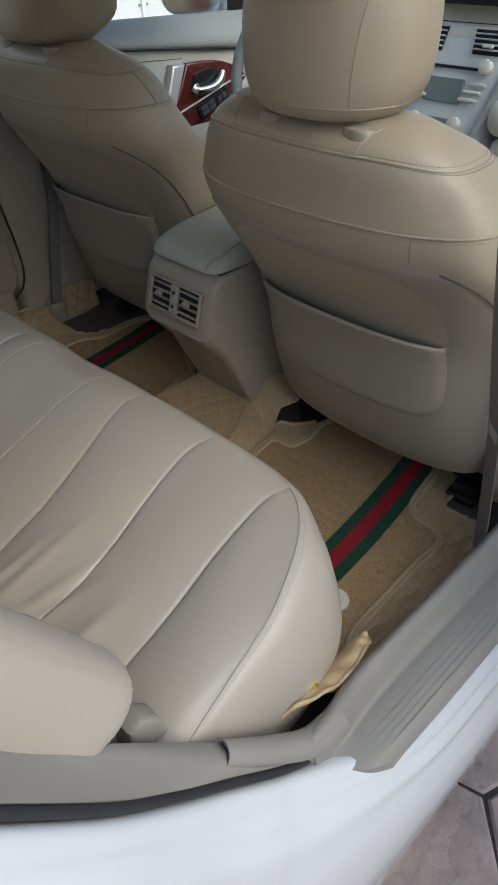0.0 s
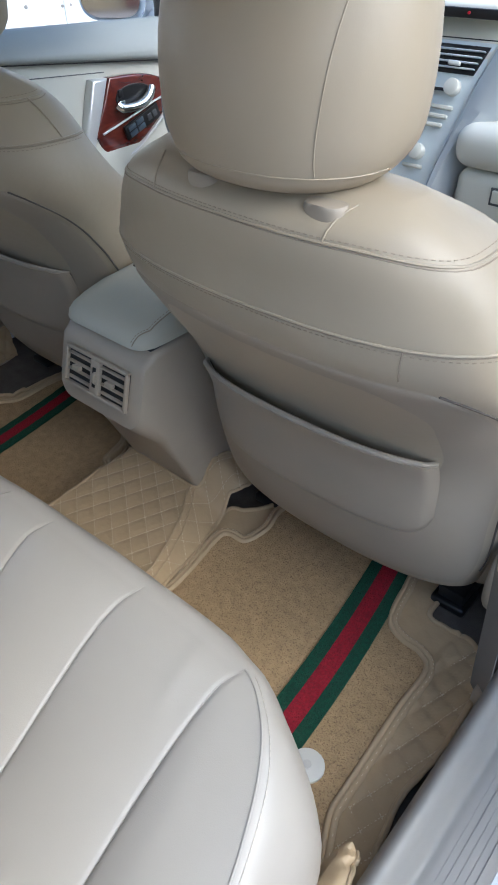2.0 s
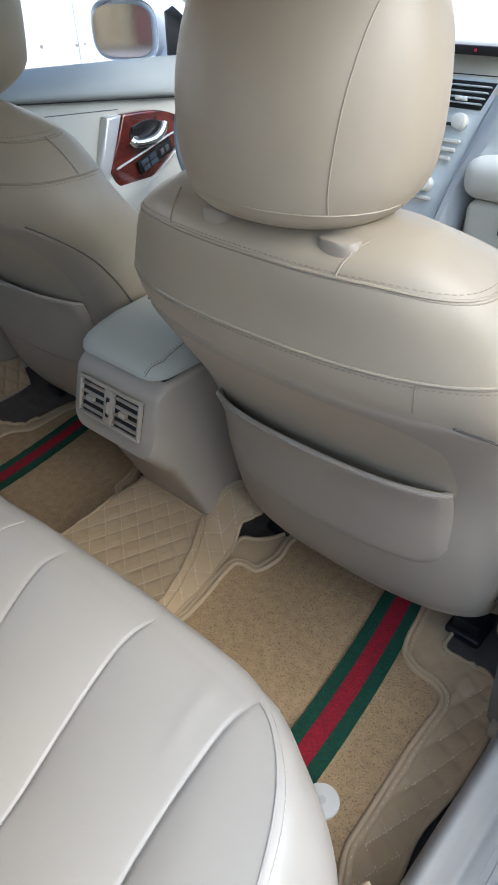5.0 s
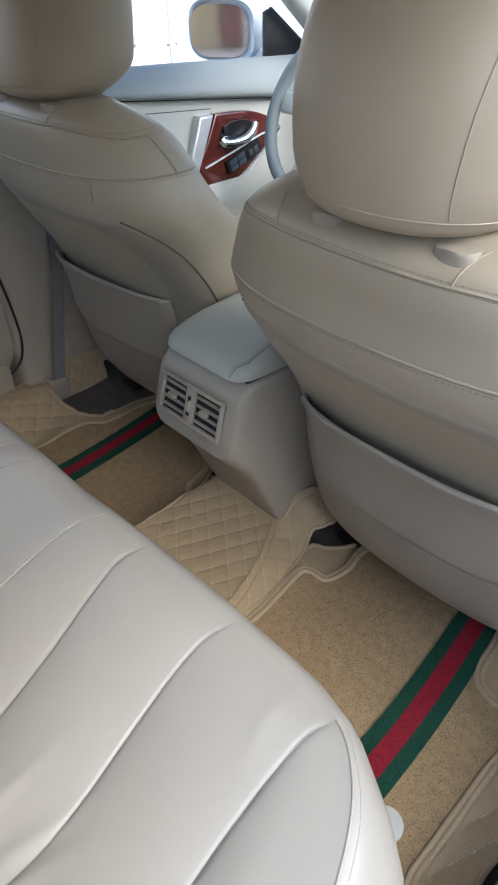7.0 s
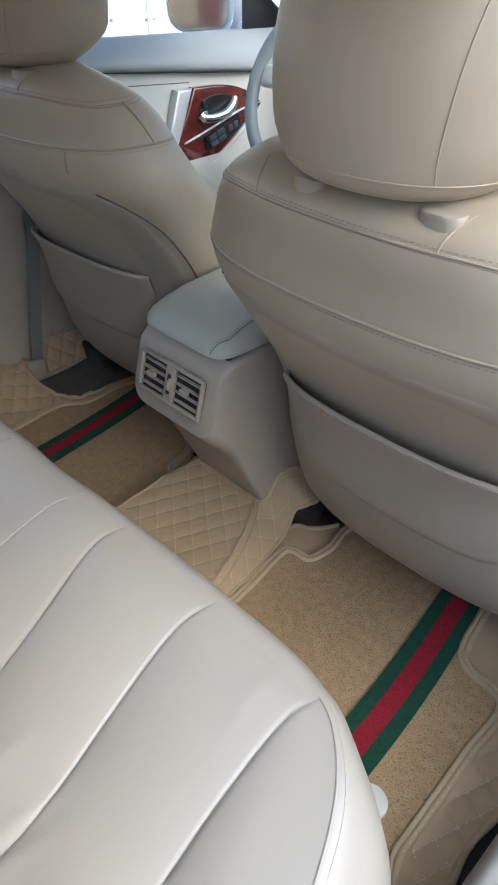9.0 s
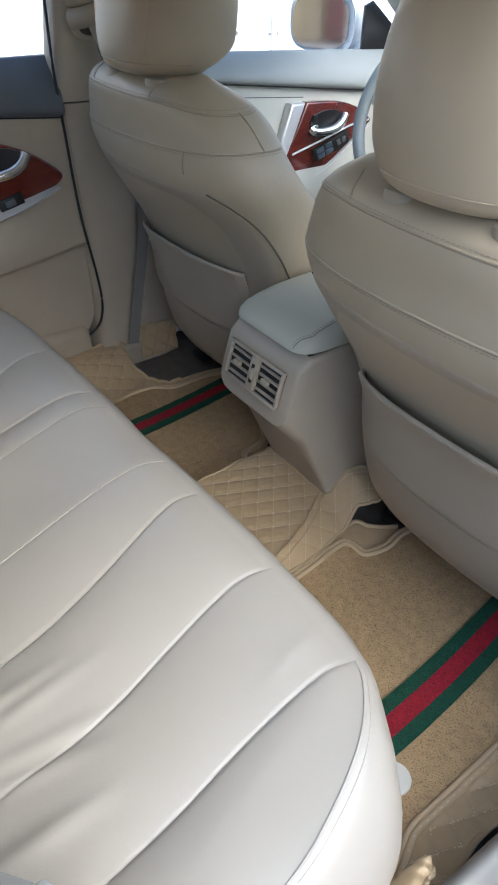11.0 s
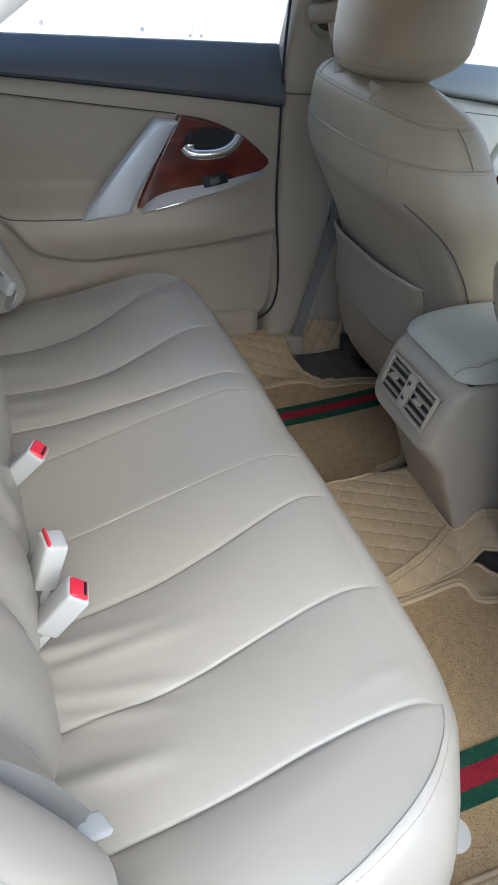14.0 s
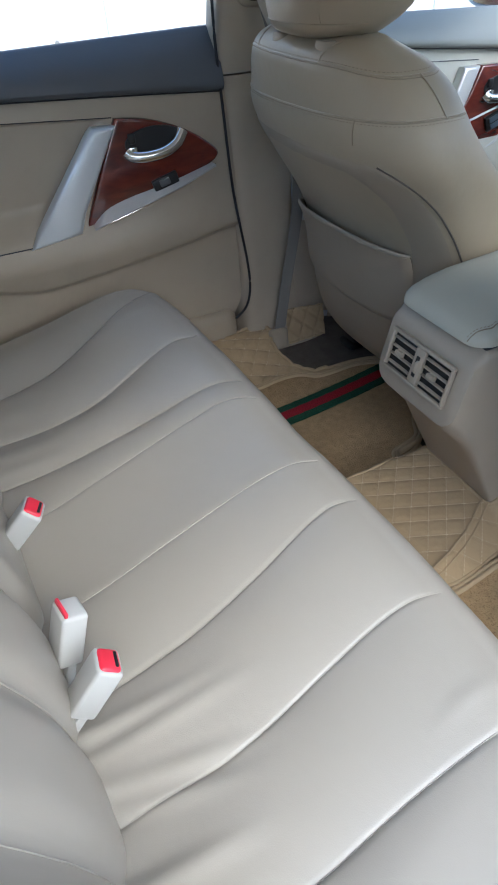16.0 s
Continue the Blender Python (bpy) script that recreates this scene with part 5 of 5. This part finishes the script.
part("rear_shelf", slab([(-0.70, 0.10), (0.70, 0.10), (0.66, 0.52), (-0.66, 0.52)], "z", 0.93, 0.95, 0.004), M_TRIM, car, "beige parcel shelf")
part("rear_wall", box((0, 0.30, 0.60), (1.40, 0.05, 0.66), 0.0), M_CARPET, car)
# panels of the outer body, white
part("side_panel", box((-0.83, 1.30, 0.58), (0.05, 2.64, 0.84), 0.02), M_WHITE, car, "white painted body side")
part("front_side_panel", box((0.84, 2.06, 0.62), (0.05, 1.12, 0.80), 0.02), M_WHITE, car, "white painted front door")
part("front_door_trim", box((0.765, 2.0, 0.70), (0.06, 1.0, 0.62), 0.02), M_TRIM_LIGHT, car, "pale passenger door panel")

# windows
def pane(name, pts, parent, off):
    """A sheet of glass with thickness."""
    a, b, c, d = [Vector(p) for p in pts]
    ob = part(name, shell([[a, b], [d, c]], off), M_GLASS, parent, "clear window glass")
    ob.visible_shadow = False
    return ob


pane("window_glass", [(-0.755, 0.62, 1.05), (-0.755, 1.235, 1.05), (-0.66, 1.26, 1.36), (-0.67, 0.62, 1.36)], rdoor, (-0.004, 0, 0))
pane("window_glass", [(-0.758, 1.40, 1.03), (-0.758, 2.12, 1.00), (-0.70, 2.10, 1.16), (-0.63, 1.40, 1.38)], fdoor, (-0.004, 0, 0))

# the near rear door, standing open on its hinges
ndoor = thing("rear_door", (0.86, 1.38, 0.28), "white rear car door with beige inner trim, standing open", "car door")
DM = Matrix.Translation((0.86, 1.38, 0)) @ pose(0, 0, 0, 0, 0, 78)
def on_door(bm):
    bmesh.ops.transform(bm, matrix=DM, verts=bm.verts)
    return bm
LEAF = [(0.0, 0.27), (-0.64, 0.27), (-0.74, 0.36), (-0.84, 0.52), (-0.95, 0.66), (-1.0, 0.80), (-1.0, 0.98), (0.0, 1.0)]
part("outer_skin", on_door(slab(LEAF, "x", -0.015, 0.045, 0.012, 3)), M_WHITE, ndoor, "white painted door skin")
trim = part("inner_trim", on_door(slab([(y * 0.95 - 0.02, 0.63 + (z - 0.63) * 0.94) for y, z in LEAF], "x", -0.055, -0.014, 0.016, 3)), M_TRIM, ndoor, "beige inner door trim")
part("armrest", on_door(box((-0.075, -0.42, 0.70), (0.06, 0.50, 0.07), 0.020, 3)), M_TRIM, trim)
part("door_handle", on_door(box((-0.062, -0.20, 0.83), (0.014, 0.09, 0.025), 0.006, 3)), M_CHROME, trim)
part("window_frame", on_door(tube(smooth_path([(0.0, -0.02, 0.99), (-0.03, -0.05, 1.16), (-0.10, -0.10, 1.34), (-0.13, -0.40, 1.38), (-0.12, -0.68, 1.30), (-0.05, -0.92, 1.12), (0.0, -0.98, 0.98)], 6), 0.022, 10)), M_WHITE, ndoor, "white window frame")
gp = pane("window_glass", [(0.0, -0.04, 0.99), (0.0, -0.94, 0.99), (-0.11, -0.66, 1.28), (-0.11, -0.12, 1.33)], ndoor, (-0.004, 0, 0))
gp.data.transform(DM)

# ---------------------------------------------------------------- far front belt
belt = thing("seat_belt", (-0.66, 1.33, 0.40), "beige webbing seat belt on the far centre pillar", "seat belt")
def strap(path, w, mat, parent, name="webbing", across=(0, 1, 0), thick=0.0015):
    ac = Vector(across).normalized() * w / 2
    rows = [[p - ac, p, p + ac] for p in smooth_path(path, 8)]
    return part(name, surf(rows, thick=thick), mat, parent)
# one webbing in two colours: grey puts shade on the lower run
strap([(-0.668, 1.312, 1.13), (-0.662, 1.335, 1.06), (-0.655, 1.375, 0.90), (-0.65, 1.38, 0.72), (-0.645, 1.34, 0.52), (-0.64, 1.315, 0.40)], 0.028, M_BELT_GREY, belt, across=(0.15, 1, 0.1))
strap([(-0.662, 1.318, 1.135), (-0.650, 1.330, 1.095), (-0.640, 1.352, 1.045), (-0.628, 1.385, 0.99)], 0.045, M_BELT, belt, across=(0.25, 1, 0.45))
part("belt_anchor", box((-0.64, 1.312, 0.385), (0.022, 0.05, 0.055), 0.010, 3), M_TRIM, belt, "beige plastic belt anchor")
guide = part("belt_guide", slab([(p.x, p.y) for p in smooth_path([(1.276, 1.100, 0), (1.268, 1.15, 0), (1.272, 1.24, 0), (1.315, 1.27, 0), (1.358, 1.24, 0), (1.362, 1.15, 0), (1.350, 1.098, 0), (1.312, 1.088, 0)], 6, True)], "x", -0.700, -0.674, 0.006, 3), M_TRIM, belt, "beige plastic belt guide")
part("guide_slot", slab([(p.x, p.y) for p in smooth_path([(1.286, 1.108, 0), (1.284, 1.14, 0), (1.320, 1.165, 0), (1.352, 1.15, 0), (1.346, 1.106, 0), (1.312, 1.098, 0)], 5, True)], "x", -0.676, -0.6725, 0.001, 1), M_RECESS_SHADE, guide, "dark belt slot")
for z0, r in ((1.132, 0.019), (1.172, 0.022)):
    part("guide_hood", tube(smooth_path([(-0.678, 1.274, z0 - 0.004), (-0.658, 1.290, z0), (-0.648, 1.315, z0 + 0.010), (-0.654, 1.340, z0 + 0.024), (-0.674, 1.357, z0 + 0.034)], 6), r, 14), M_TRIM, guide)

# belt of the passenger, hanging before the near pillar
nb = thing("seat_belt", (0.68, 1.32, 0.42), "grey webbing seat belt with sewn label on the near pillar", "seat belt")
NEAR_BELT = [(0.676, 1.165, 1.05), (0.676, 1.214, 0.855), (0.676, 1.262, 0.686), (0.676, 1.292, 0.536), (0.678, 1.302, 0.430), (0.680, 1.305, 0.385)]
strap(NEAR_BELT, 0.044, M_BELT_GREY, nb, across=(0.75, -0.66, 0))
part("sewn_label", surf([[Vector((0.676, 1.262, 0.686)) + Vector((0.75, -0.66, 0)) * (0.016 * a) + Vector((0.0, 0.300, -0.95)) * b + Vector((-0.002, -0.0024, 0)) for b in (0.0, 0.06)] for a in (-1, 1)], thick=0.0008), M_BELT, nb, "pale sewn label")
part("anchor_cover", box((0.684, 1.310, 0.390), (0.020, 0.05, 0.05), 0.008, 3), M_TRIM, nb)

# ---------------------------------------------------------------- belts and buckles of the bench
def buckle(at, yaw, tilt, red=True, label="white plastic seat belt buckle with a red button"):
    m = pose(*at, tilt, 0, yaw)
    b = thing("belt_buckle", at, label, "seat belt buckle", "rear buckles")
    def put(bm):
        bmesh.ops.transform(bm, matrix=m, verts=bm.verts)
        return bm
    part("casing", put(box((0, 0.036, 0), (0.036, 0.074, 0.030), 0.005, 3)), M_BUCKLE, b)
    part("stem", put(box((0, -0.02, -0.004), (0.026, 0.06, 0.012), 0.003, 2)), M_BUCKLE, b)
    if red:
        part("button", put(box((0, 0.068, 0.0005), (0.030, 0.016, 0.0245), 0.005, 3)), M_RED_BUTTON, b, "red release button")
        part("button_slot", put(box((0, 0.0762, -0.006), (0.020, 0.002, 0.004), 0.001, 1)), M_BLACK, b)
    else:
        part("button", put(box((0, 0.075, 0.010), (0.030, 0.006, 0.004), 0.001, 1)), M_RED_BUTTON, b, "thin red edge")
    return b
buckle((0.268, 0.624, 0.578), -6, 54)
buckle((0.200, 0.624, 0.580), 10, 72, False, "white plastic centre belt buckle with red edge")
buckle((-0.038, 0.598, 0.566), -22, 50)
rb = thing("seat_belt", (0.56, 0.6, 0.66), "grey seat belt lying across the near bolster", "seat belt")
strap([(0.558, 0.50, 0.925), (0.560, 0.565, 0.828), (0.563, 0.612, 0.762), (0.566, 0.640, 0.700)], 0.021, M_BELT_DARK, rb, across=(0.70, -0.62, -0.34))
part("belt_tongue", box((0.566, 0.646, 0.692), (0.023, 0.032, 0.008), 0.0035, 3, (-40, 0, 25)), M_BUCKLE, rb, "white plastic belt tongue")
lb = thing("seat_belt", (-0.5, 0.58, 0.66), "beige seat belt with steel tongue on the far backrest", "seat belt")
strap([(-0.462, 0.470, 1.00), (-0.472, 0.538, 0.865), (-0.480, 0.584, 0.770), (-0.484, 0.610, 0.692)], 0.046, M_BELT, lb, across=(0.86, 0.40, 0.30))
part("belt_tongue", box((-0.484, 0.616, 0.678), (0.062, 0.016, 0.030), 0.006, 3, (-22, 8, 24)), M_BUCKLE, lb, "white plastic belt tongue")
part("tongue_blade", box((-0.482, 0.624, 0.642), (0.026, 0.005, 0.046), 0.003, 2, (-22, 8, 24)), M_CHROME, lb, "steel tongue blade")

# ---------------------------------------------------------------- steering wheel
wheel = thing("steering_wheel", (-0.37, 1.99, 0.938), "blue grey leather steering wheel with pale spokes", "steering wheel")
WM = Matrix.Translation((-0.368, 1.975, 0.938)) @ pose(0, 0, 0, 65, 0, 0)
def on_wheel(bm):
    bmesh.ops.transform(bm, matrix=WM, verts=bm.verts)
    return bm
rim = [(0.187 * math.cos(a), 0.187 * math.sin(a), 0) for a in np.linspace(0, 2 * math.pi, 64, endpoint=False)]
part("rim", on_wheel(tube(rim, 0.0155, 14, True)), M_BLUEGREY, wheel, "blue grey leather rim")
part("hub", on_wheel(join(box((0, 0, -0.01), (0.17, 0.13, 0.05), 0.022, 4))), M_CREAM, wheel, "pale hub cover")
for sgn in (-1, 1):
    part("spoke", on_wheel(box((sgn * 0.125, 0.015, -0.012), (0.10, 0.05, 0.022), 0.008, 3)), M_CREAM, wheel)
    part("lower_spoke", on_wheel(box((sgn * 0.06, -0.12, -0.012), (0.035, 0.11, 0.02), 0.007, 3, (0, 0, sgn * 18))), M_CREAM, wheel)
part("column", on_wheel(tube([(0, 0, -0.02), (0, 0, -0.25)], 0.045, 20)), M_BLUEGREY, wheel)

# ---------------------------------------------------------------- dashboard
dash = thing("dashboard", (0, 2.3, 0.6), "pale and blue grey dashboard with a silver centre stack", "dashboard")
prof = [(2.75, 1.03), (2.60, 1.065), (2.42, 1.085), (2.30, 1.075), (2.22, 1.03), (2.19, 0.98), (2.21, 0.90), (2.20, 0.80), (2.17, 0.72), (2.20, 0.60), (2.35, 0.50), (2.75, 0.45)]
pp = smooth_path([(0, y, z) for y, z in prof], 5, True)
part("body", surf([[Vector((x, p.y + 0.10 * (x / 0.74) ** 4 * (1 if p.y < 2.5 else 0), p.z)) for p in pp] for x in np.linspace(-0.73, 0.73, 40)], wrap_v=True, cap=True), M_CREAM, dash, sharp=60)
# centre stack: a leaning plate with its own frame of reference
SM = Matrix.Translation((-0.008, 2.155, 0.90)) @ pose(0, 0, 0, -22, 0, 0)
def on_stack(bm):
    bmesh.ops.transform(bm, matrix=SM, verts=bm.verts)
    return bm
plate = part("stack_plate", on_stack(slab([(-0.160, 0.128), (-0.138, 0.05), (-0.126, -0.01), (-0.109, -0.091), (-0.096, -0.215), (0.096, -0.215), (0.109, -0.091), (0.126, -0.01), (0.138, 0.05), (0.160, 0.128)], "y", 0.0, 0.06, 0.006, 2)), M_STACK, dash, "silver centre stack")
for sgn in (-1, 1):
    side = [(sgn * 0.165, -0.008, 0.14), (sgn * 0.140, -0.010, 0.05), (sgn * 0.128, -0.012, -0.01), (sgn * 0.111, -0.014, -0.091), (sgn * 0.098, -0.02, -0.20), (sgn * 0.094, -0.03, -0.32)]
    rows = []
    for p in smooth_path(side, 8):
        k = 0.36 + 0.84 * step(-0.12, 0.10, p.z)
        rows.append([p + Vector((sgn * x * k, y, 0)) for x, y in ((0, 0.03), (0.003, 0.002), (0.02, -0.006), (0.05, -0.004), (0.085, 0.02), (0.11, 0.07))])
    part("stack_wing", on_stack(surf(rows)), M_WING, dash, "blue grey curved stack surround")
for sgn in (-1, 1):
    vb = part("air_vent", on_stack(slab([(sgn * 0.042, 0.066), (sgn * 0.128, 0.066), (sgn * 0.147, 0.119), (sgn * 0.037, 0.119)][::sgn], "y", -0.003, 0.004, 0.001, 1)), M_BLACK, plate, "black air vent opening")
    for i in range(4):
        z = 0.073 + 0.011 * i
        part("vent_slat", on_stack(box((sgn * (0.0845 + 0.0018 * i), -0.006, z + 0.003), (0.088 + 0.0045 * i, 0.010, 0.0026), 0.001, 1)), M_STACK, vb)
    part("vent_tab", on_stack(box((sgn * 0.085, -0.014, 0.082), (0.026, 0.010, 0.007), 0.002)), M_CREAM, vb)
part("slot", on_stack(box((-0.01, -0.002, 0.034), (0.17, 0.008, 0.006), 0.001, 1)), M_BLACK, plate)
part("display", on_stack(box((-0.004, -0.002, -0.018), (0.104, 0.006, 0.055), 0.002, 1)), M_LCD, plate, "grey display")
for i in range(3):
    for sgn in (-1, 1):
        part("stack_button", on_stack(box((sgn * (0.082 - 0.006 * i), -0.005, 0.001 - 0.0175 * i), (0.048, 0.010, 0.008), 0.002, 1)), M_CREAM, plate)
for x, z in ((0.095, 0.039), (-0.095, 0.039), (0.058, -0.091), (-0.058, -0.091)):
    part("stack_knob", on_stack(join(disc((x, 0.0, z), 0.0165, -0.022, "y", 24, 0.004))), M_CREAM, plate, "round pale knob")
part("climate_display", on_stack(box((0, -0.002, -0.091), (0.076, 0.006, 0.022), 0.002, 1)), M_LCD, plate)
for i in range(2):
    part("stack_button", on_stack(box((-0.054 + 0.108 * i, -0.005, -0.120), (0.046, 0.010, 0.008), 0.002, 1)), M_CREAM, plate)
part("stack_gap", on_stack(tube([(-0.16, -0.002, 0.131), (0, -0.002, 0.130), (0.168, -0.002, 0.131)], 0.0012, 6)), M_BLACK, plate)
part("lower_slot", on_stack(box((0, -0.003, -0.175), (0.18, 0.010, 0.006), 0.001, 1)), M_BLACK, plate)
part("clock_hood", box((0.0, 2.245, 1.070), (0.36, 0.10, 0.030), 0.012, 3), M_CREAM, dash, "pale clock hood")
part("clock_window", box((0.06, 2.193, 1.067), (0.26, 0.008, 0.018), 0.003), M_BLACK, dash, "black clock window")
part("indicator", disc((0.085, 2.187, 1.068), 0.003, 0.003, "y", 12), M_LAMP_RED, dash, "red indicator")
gb = part("glove_box", box((0.40, 2.170, 0.722), (0.51, 0.11, 0.156), 0.022, 4), M_CREAM, dash, "pale glove box lid")
part("glove_upper", box((0.39, 2.175, 0.846), (0.52, 0.15, 0.086), 0.036, 5), M_CREAM, dash, "pale padded ledge over the glove box")
part("latch_recess", box((0.262, 2.114, 0.760), (0.066, 0.004, 0.036), 0.0015), M_DARKTRIM, gb, "dark recess round the latch")
part("glove_latch", box((0.262, 2.111, 0.761), (0.056, 0.008, 0.026), 0.003), M_CREAM, gb)
part("cubby", box((0.118, 2.140, 0.682), (0.045, 0.03, 0.05), 0.006), M_RECESS_SHADE, dash, "dark open cubby")
part("left_vent", box((-0.60, 2.22, 1.0), (0.11, 0.02, 0.05), 0.006), M_BLACK, dash, "black side vent")

# ---------------------------------------------------------------- outside mirror
mir = thing("side_mirror", (-0.92, 2.2, 0.98), "white painted door mirror", "mirror")
MM = Matrix.Translation((-0.955, 2.17, 0)) @ pose(0, 0, 0, 0, 0, 14) @ Matrix.Translation((0.955, -2.17, 0))
def mring(y, f):
    out = []
    for k in range(40):
        a = 2 * math.pi * k / 40
        out.append(Vector((-0.955 + 0.118 * f * math.copysign(abs(math.cos(a)) ** 0.6, math.cos(a)), y, 1.062 + 0.080 * f * math.copysign(abs(math.sin(a)) ** 0.6, math.sin(a)))))
    return out
head = surf([mring(2.170, 0.88), mring(2.150, 0.90), mring(2.143, 0.96), mring(2.155, 1.0), mring(2.20, 1.0), mring(2.24, 0.9), mring(2.265, 0.6)], wrap_v=True, cap=True)
bmesh.ops.transform(head, matrix=MM, verts=head.verts)
part("housing", head, M_WHITE, mir)
mg = surf([mring(2.150, 0.885), mring(2.156, 0.885)], wrap_v=True, cap=True)
bmesh.ops.transform(mg, matrix=Matrix.Translation((-0.965, 0, 0)) @ Matrix.Diagonal((0.86, 1, 0.92, 1)) @ Matrix.Translation((0.955, 0, 0.09)), verts=mg.verts)
bmesh.ops.transform(mg, matrix=Matrix.Translation((-0.955, 2.155, 0)) @ pose(0, 0, 0, 0, 0, 10.6) @ Matrix.Translation((0.955, -2.155, 0)) @ Matrix.Diagonal((1, 1, 1, 1)), verts=mg.verts)
bmesh.ops.transform(mg, matrix=MM, verts=mg.verts)
part("mirror_glass", mg, M_MIRROR, mir, "mirror glass")
part("mirror_arm", box((-0.855, 2.22, 0.995), (0.13, 0.07, 0.05), 0.015, 3), M_WHITE, mir)

# ---------------------------------------------------------------- outside
W = -2.35
wall = thing("metal_fence", (W, 1.5, 0), "white painted sheet metal fence with bolts", "fence")
y = 1.457 - 4 * 1.55
while y < 9:
    part("panel", box((W, y + 0.775, 0.95), (0.03, 1.54, 1.9), 0.004, 1), M_WALL, wall)
    part("batten", box((W + 0.020, y, 0.95), (0.010, 0.030, 1.9), 0.003, 1), M_WALL, wall)
    for dy in (-0.024, 0.024):
        part("bolt", disc((W + 0.014, y + dy, 0.862), 0.007, 0.005, "x", 10), M_BOLT, wall)
        part("bolt", disc((W + 0.014, y + dy, 1.30), 0.007, 0.005, "x", 10), M_BOLT, wall)
    for dy in (0.38, 0.77, 1.16):
        part("bolt", disc((W + 0.014, y + dy + 0.17, 0.90 - 0.02 * dy), 0.009, 0.005, "x", 10), M_BOLT, wall)
    y += 1.55
back = thing("boundary_wall", (3.1, -1, 0), "tan rendered boundary wall with a maroon gate", "wall")
part("wall", box((6.5, 1.0, 1.2), (0.2, 16, 2.4), 0.01, 1), M_SIDE_WALL, back, "cream rendered wall")
M_PLANK = material("brown_plank", (0.17, 0.10, 0.06), rough=0.7, vary=0.2, vary_scale=4)
part("rear_wall", box((1.9, -7.0, 1.1), (8.9, 0.2, 2.2), 0.01, 1), M_BROWN_WALL, back)
for k in range(29):
    part("plank", box((-2.35 + 0.30 * k, -6.885, 1.1), (0.16 + 0.05 * (k % 3), 0.03, 2.15), 0.004, 1), M_PLANK if k % 4 in (1, 2) else M_BROWN_WALL, back)
part("gate", box((0.20, -6.83, 1.1), (2.4, 0.06, 2.1), 0.01, 1), M_RED_WALL, back, "maroon metal gate")

# ground: one sheet, a bed of dark joints, and raised stones
def sheet(x0, y0, x1, y1, z):
    b = bmesh.new()
    b.faces.new([b.verts.new(p) for p in ((x0, y0, z), (x1, y0, z), (x1, y1, z), (x0, y1, z))])
    return b
M_GROUND = material("worn_concrete", (0.30, 0.26, 0.24), rough=0.85, vary=0.15, vary_scale=0.8, grain=0.4, grain_scale=60, stain=(0.18, 0.15, 0.13), stain_amount=0.4)
ground = part("ground", sheet(-300, -300, 300, 300, -0.012), M_GROUND, None)
tagged(ground, "stamped stone paving with dark joints", "ground", kind="structure")
part("joint_bed", sheet(-2.8, -5.8, 6.2, 7.8, -0.006), M_JOINT, ground)
def hexagon(cx, cy, r, rnd):
    return [(cx + (r + rnd.uniform(-0.004, 0.004)) * math.cos(radians(60 * k + 12)), cy + (r + rnd.uniform(-0.004, 0.004)) * math.sin(radians(60 * k + 12))) for k in range(6)]
rnd = random.Random(3)
R = 0.17
far_v, far_f = [], []
c, s = math.cos(radians(12)), math.sin(radians(12))
for i in range(-26, 32):
    for j in range(-32, 34):
        ax, ay = 1.5 * R * i, math.sqrt(3) * R * (j + (i % 2) / 2)
        cx, cy = 0.80 + ax * c - ay * s, 1.0 + ax * s + ay * c
        if 0.2 < cx < 2.4 and -0.6 < cy < 3.0:
            part("stone", slab(hexagon(cx, cy, R - 0.0045, rnd), "z", -0.02, rnd.uniform(-0.001, 0.002), 0.005, 1), M_STONE, ground)
        elif -2.7 < cx < 6.0 and -5.6 < cy < 7.6:
            h = hexagon(cx, cy, R - 0.0045, rnd)
            top, base = rnd.uniform(-0.001, 0.002), len(far_v)
            for shrink, z in ((1.0, -0.02), (1.0, top - 0.004), (0.97, top)):
                far_v += [(cx + (px - cx) * shrink, cy + (py - cy) * shrink, z) for px, py in h]
            for k in range(6):
                m = (k + 1) % 6
                for lv in (0, 6):
                    far_f.append((base + lv + k, base + lv + m, base + lv + 6 + m, base + lv + 6 + k))
            far_f.append(tuple(range(base + 12, base + 18)))
mesh = bpy.data.meshes.new("paving_stones")
mesh.from_pydata(far_v, [], far_f)
paving = new("paving_stones", mesh)
mesh.materials.append(M_STONE)
paving.parent = ground
tagged(paving, kind="stuff")
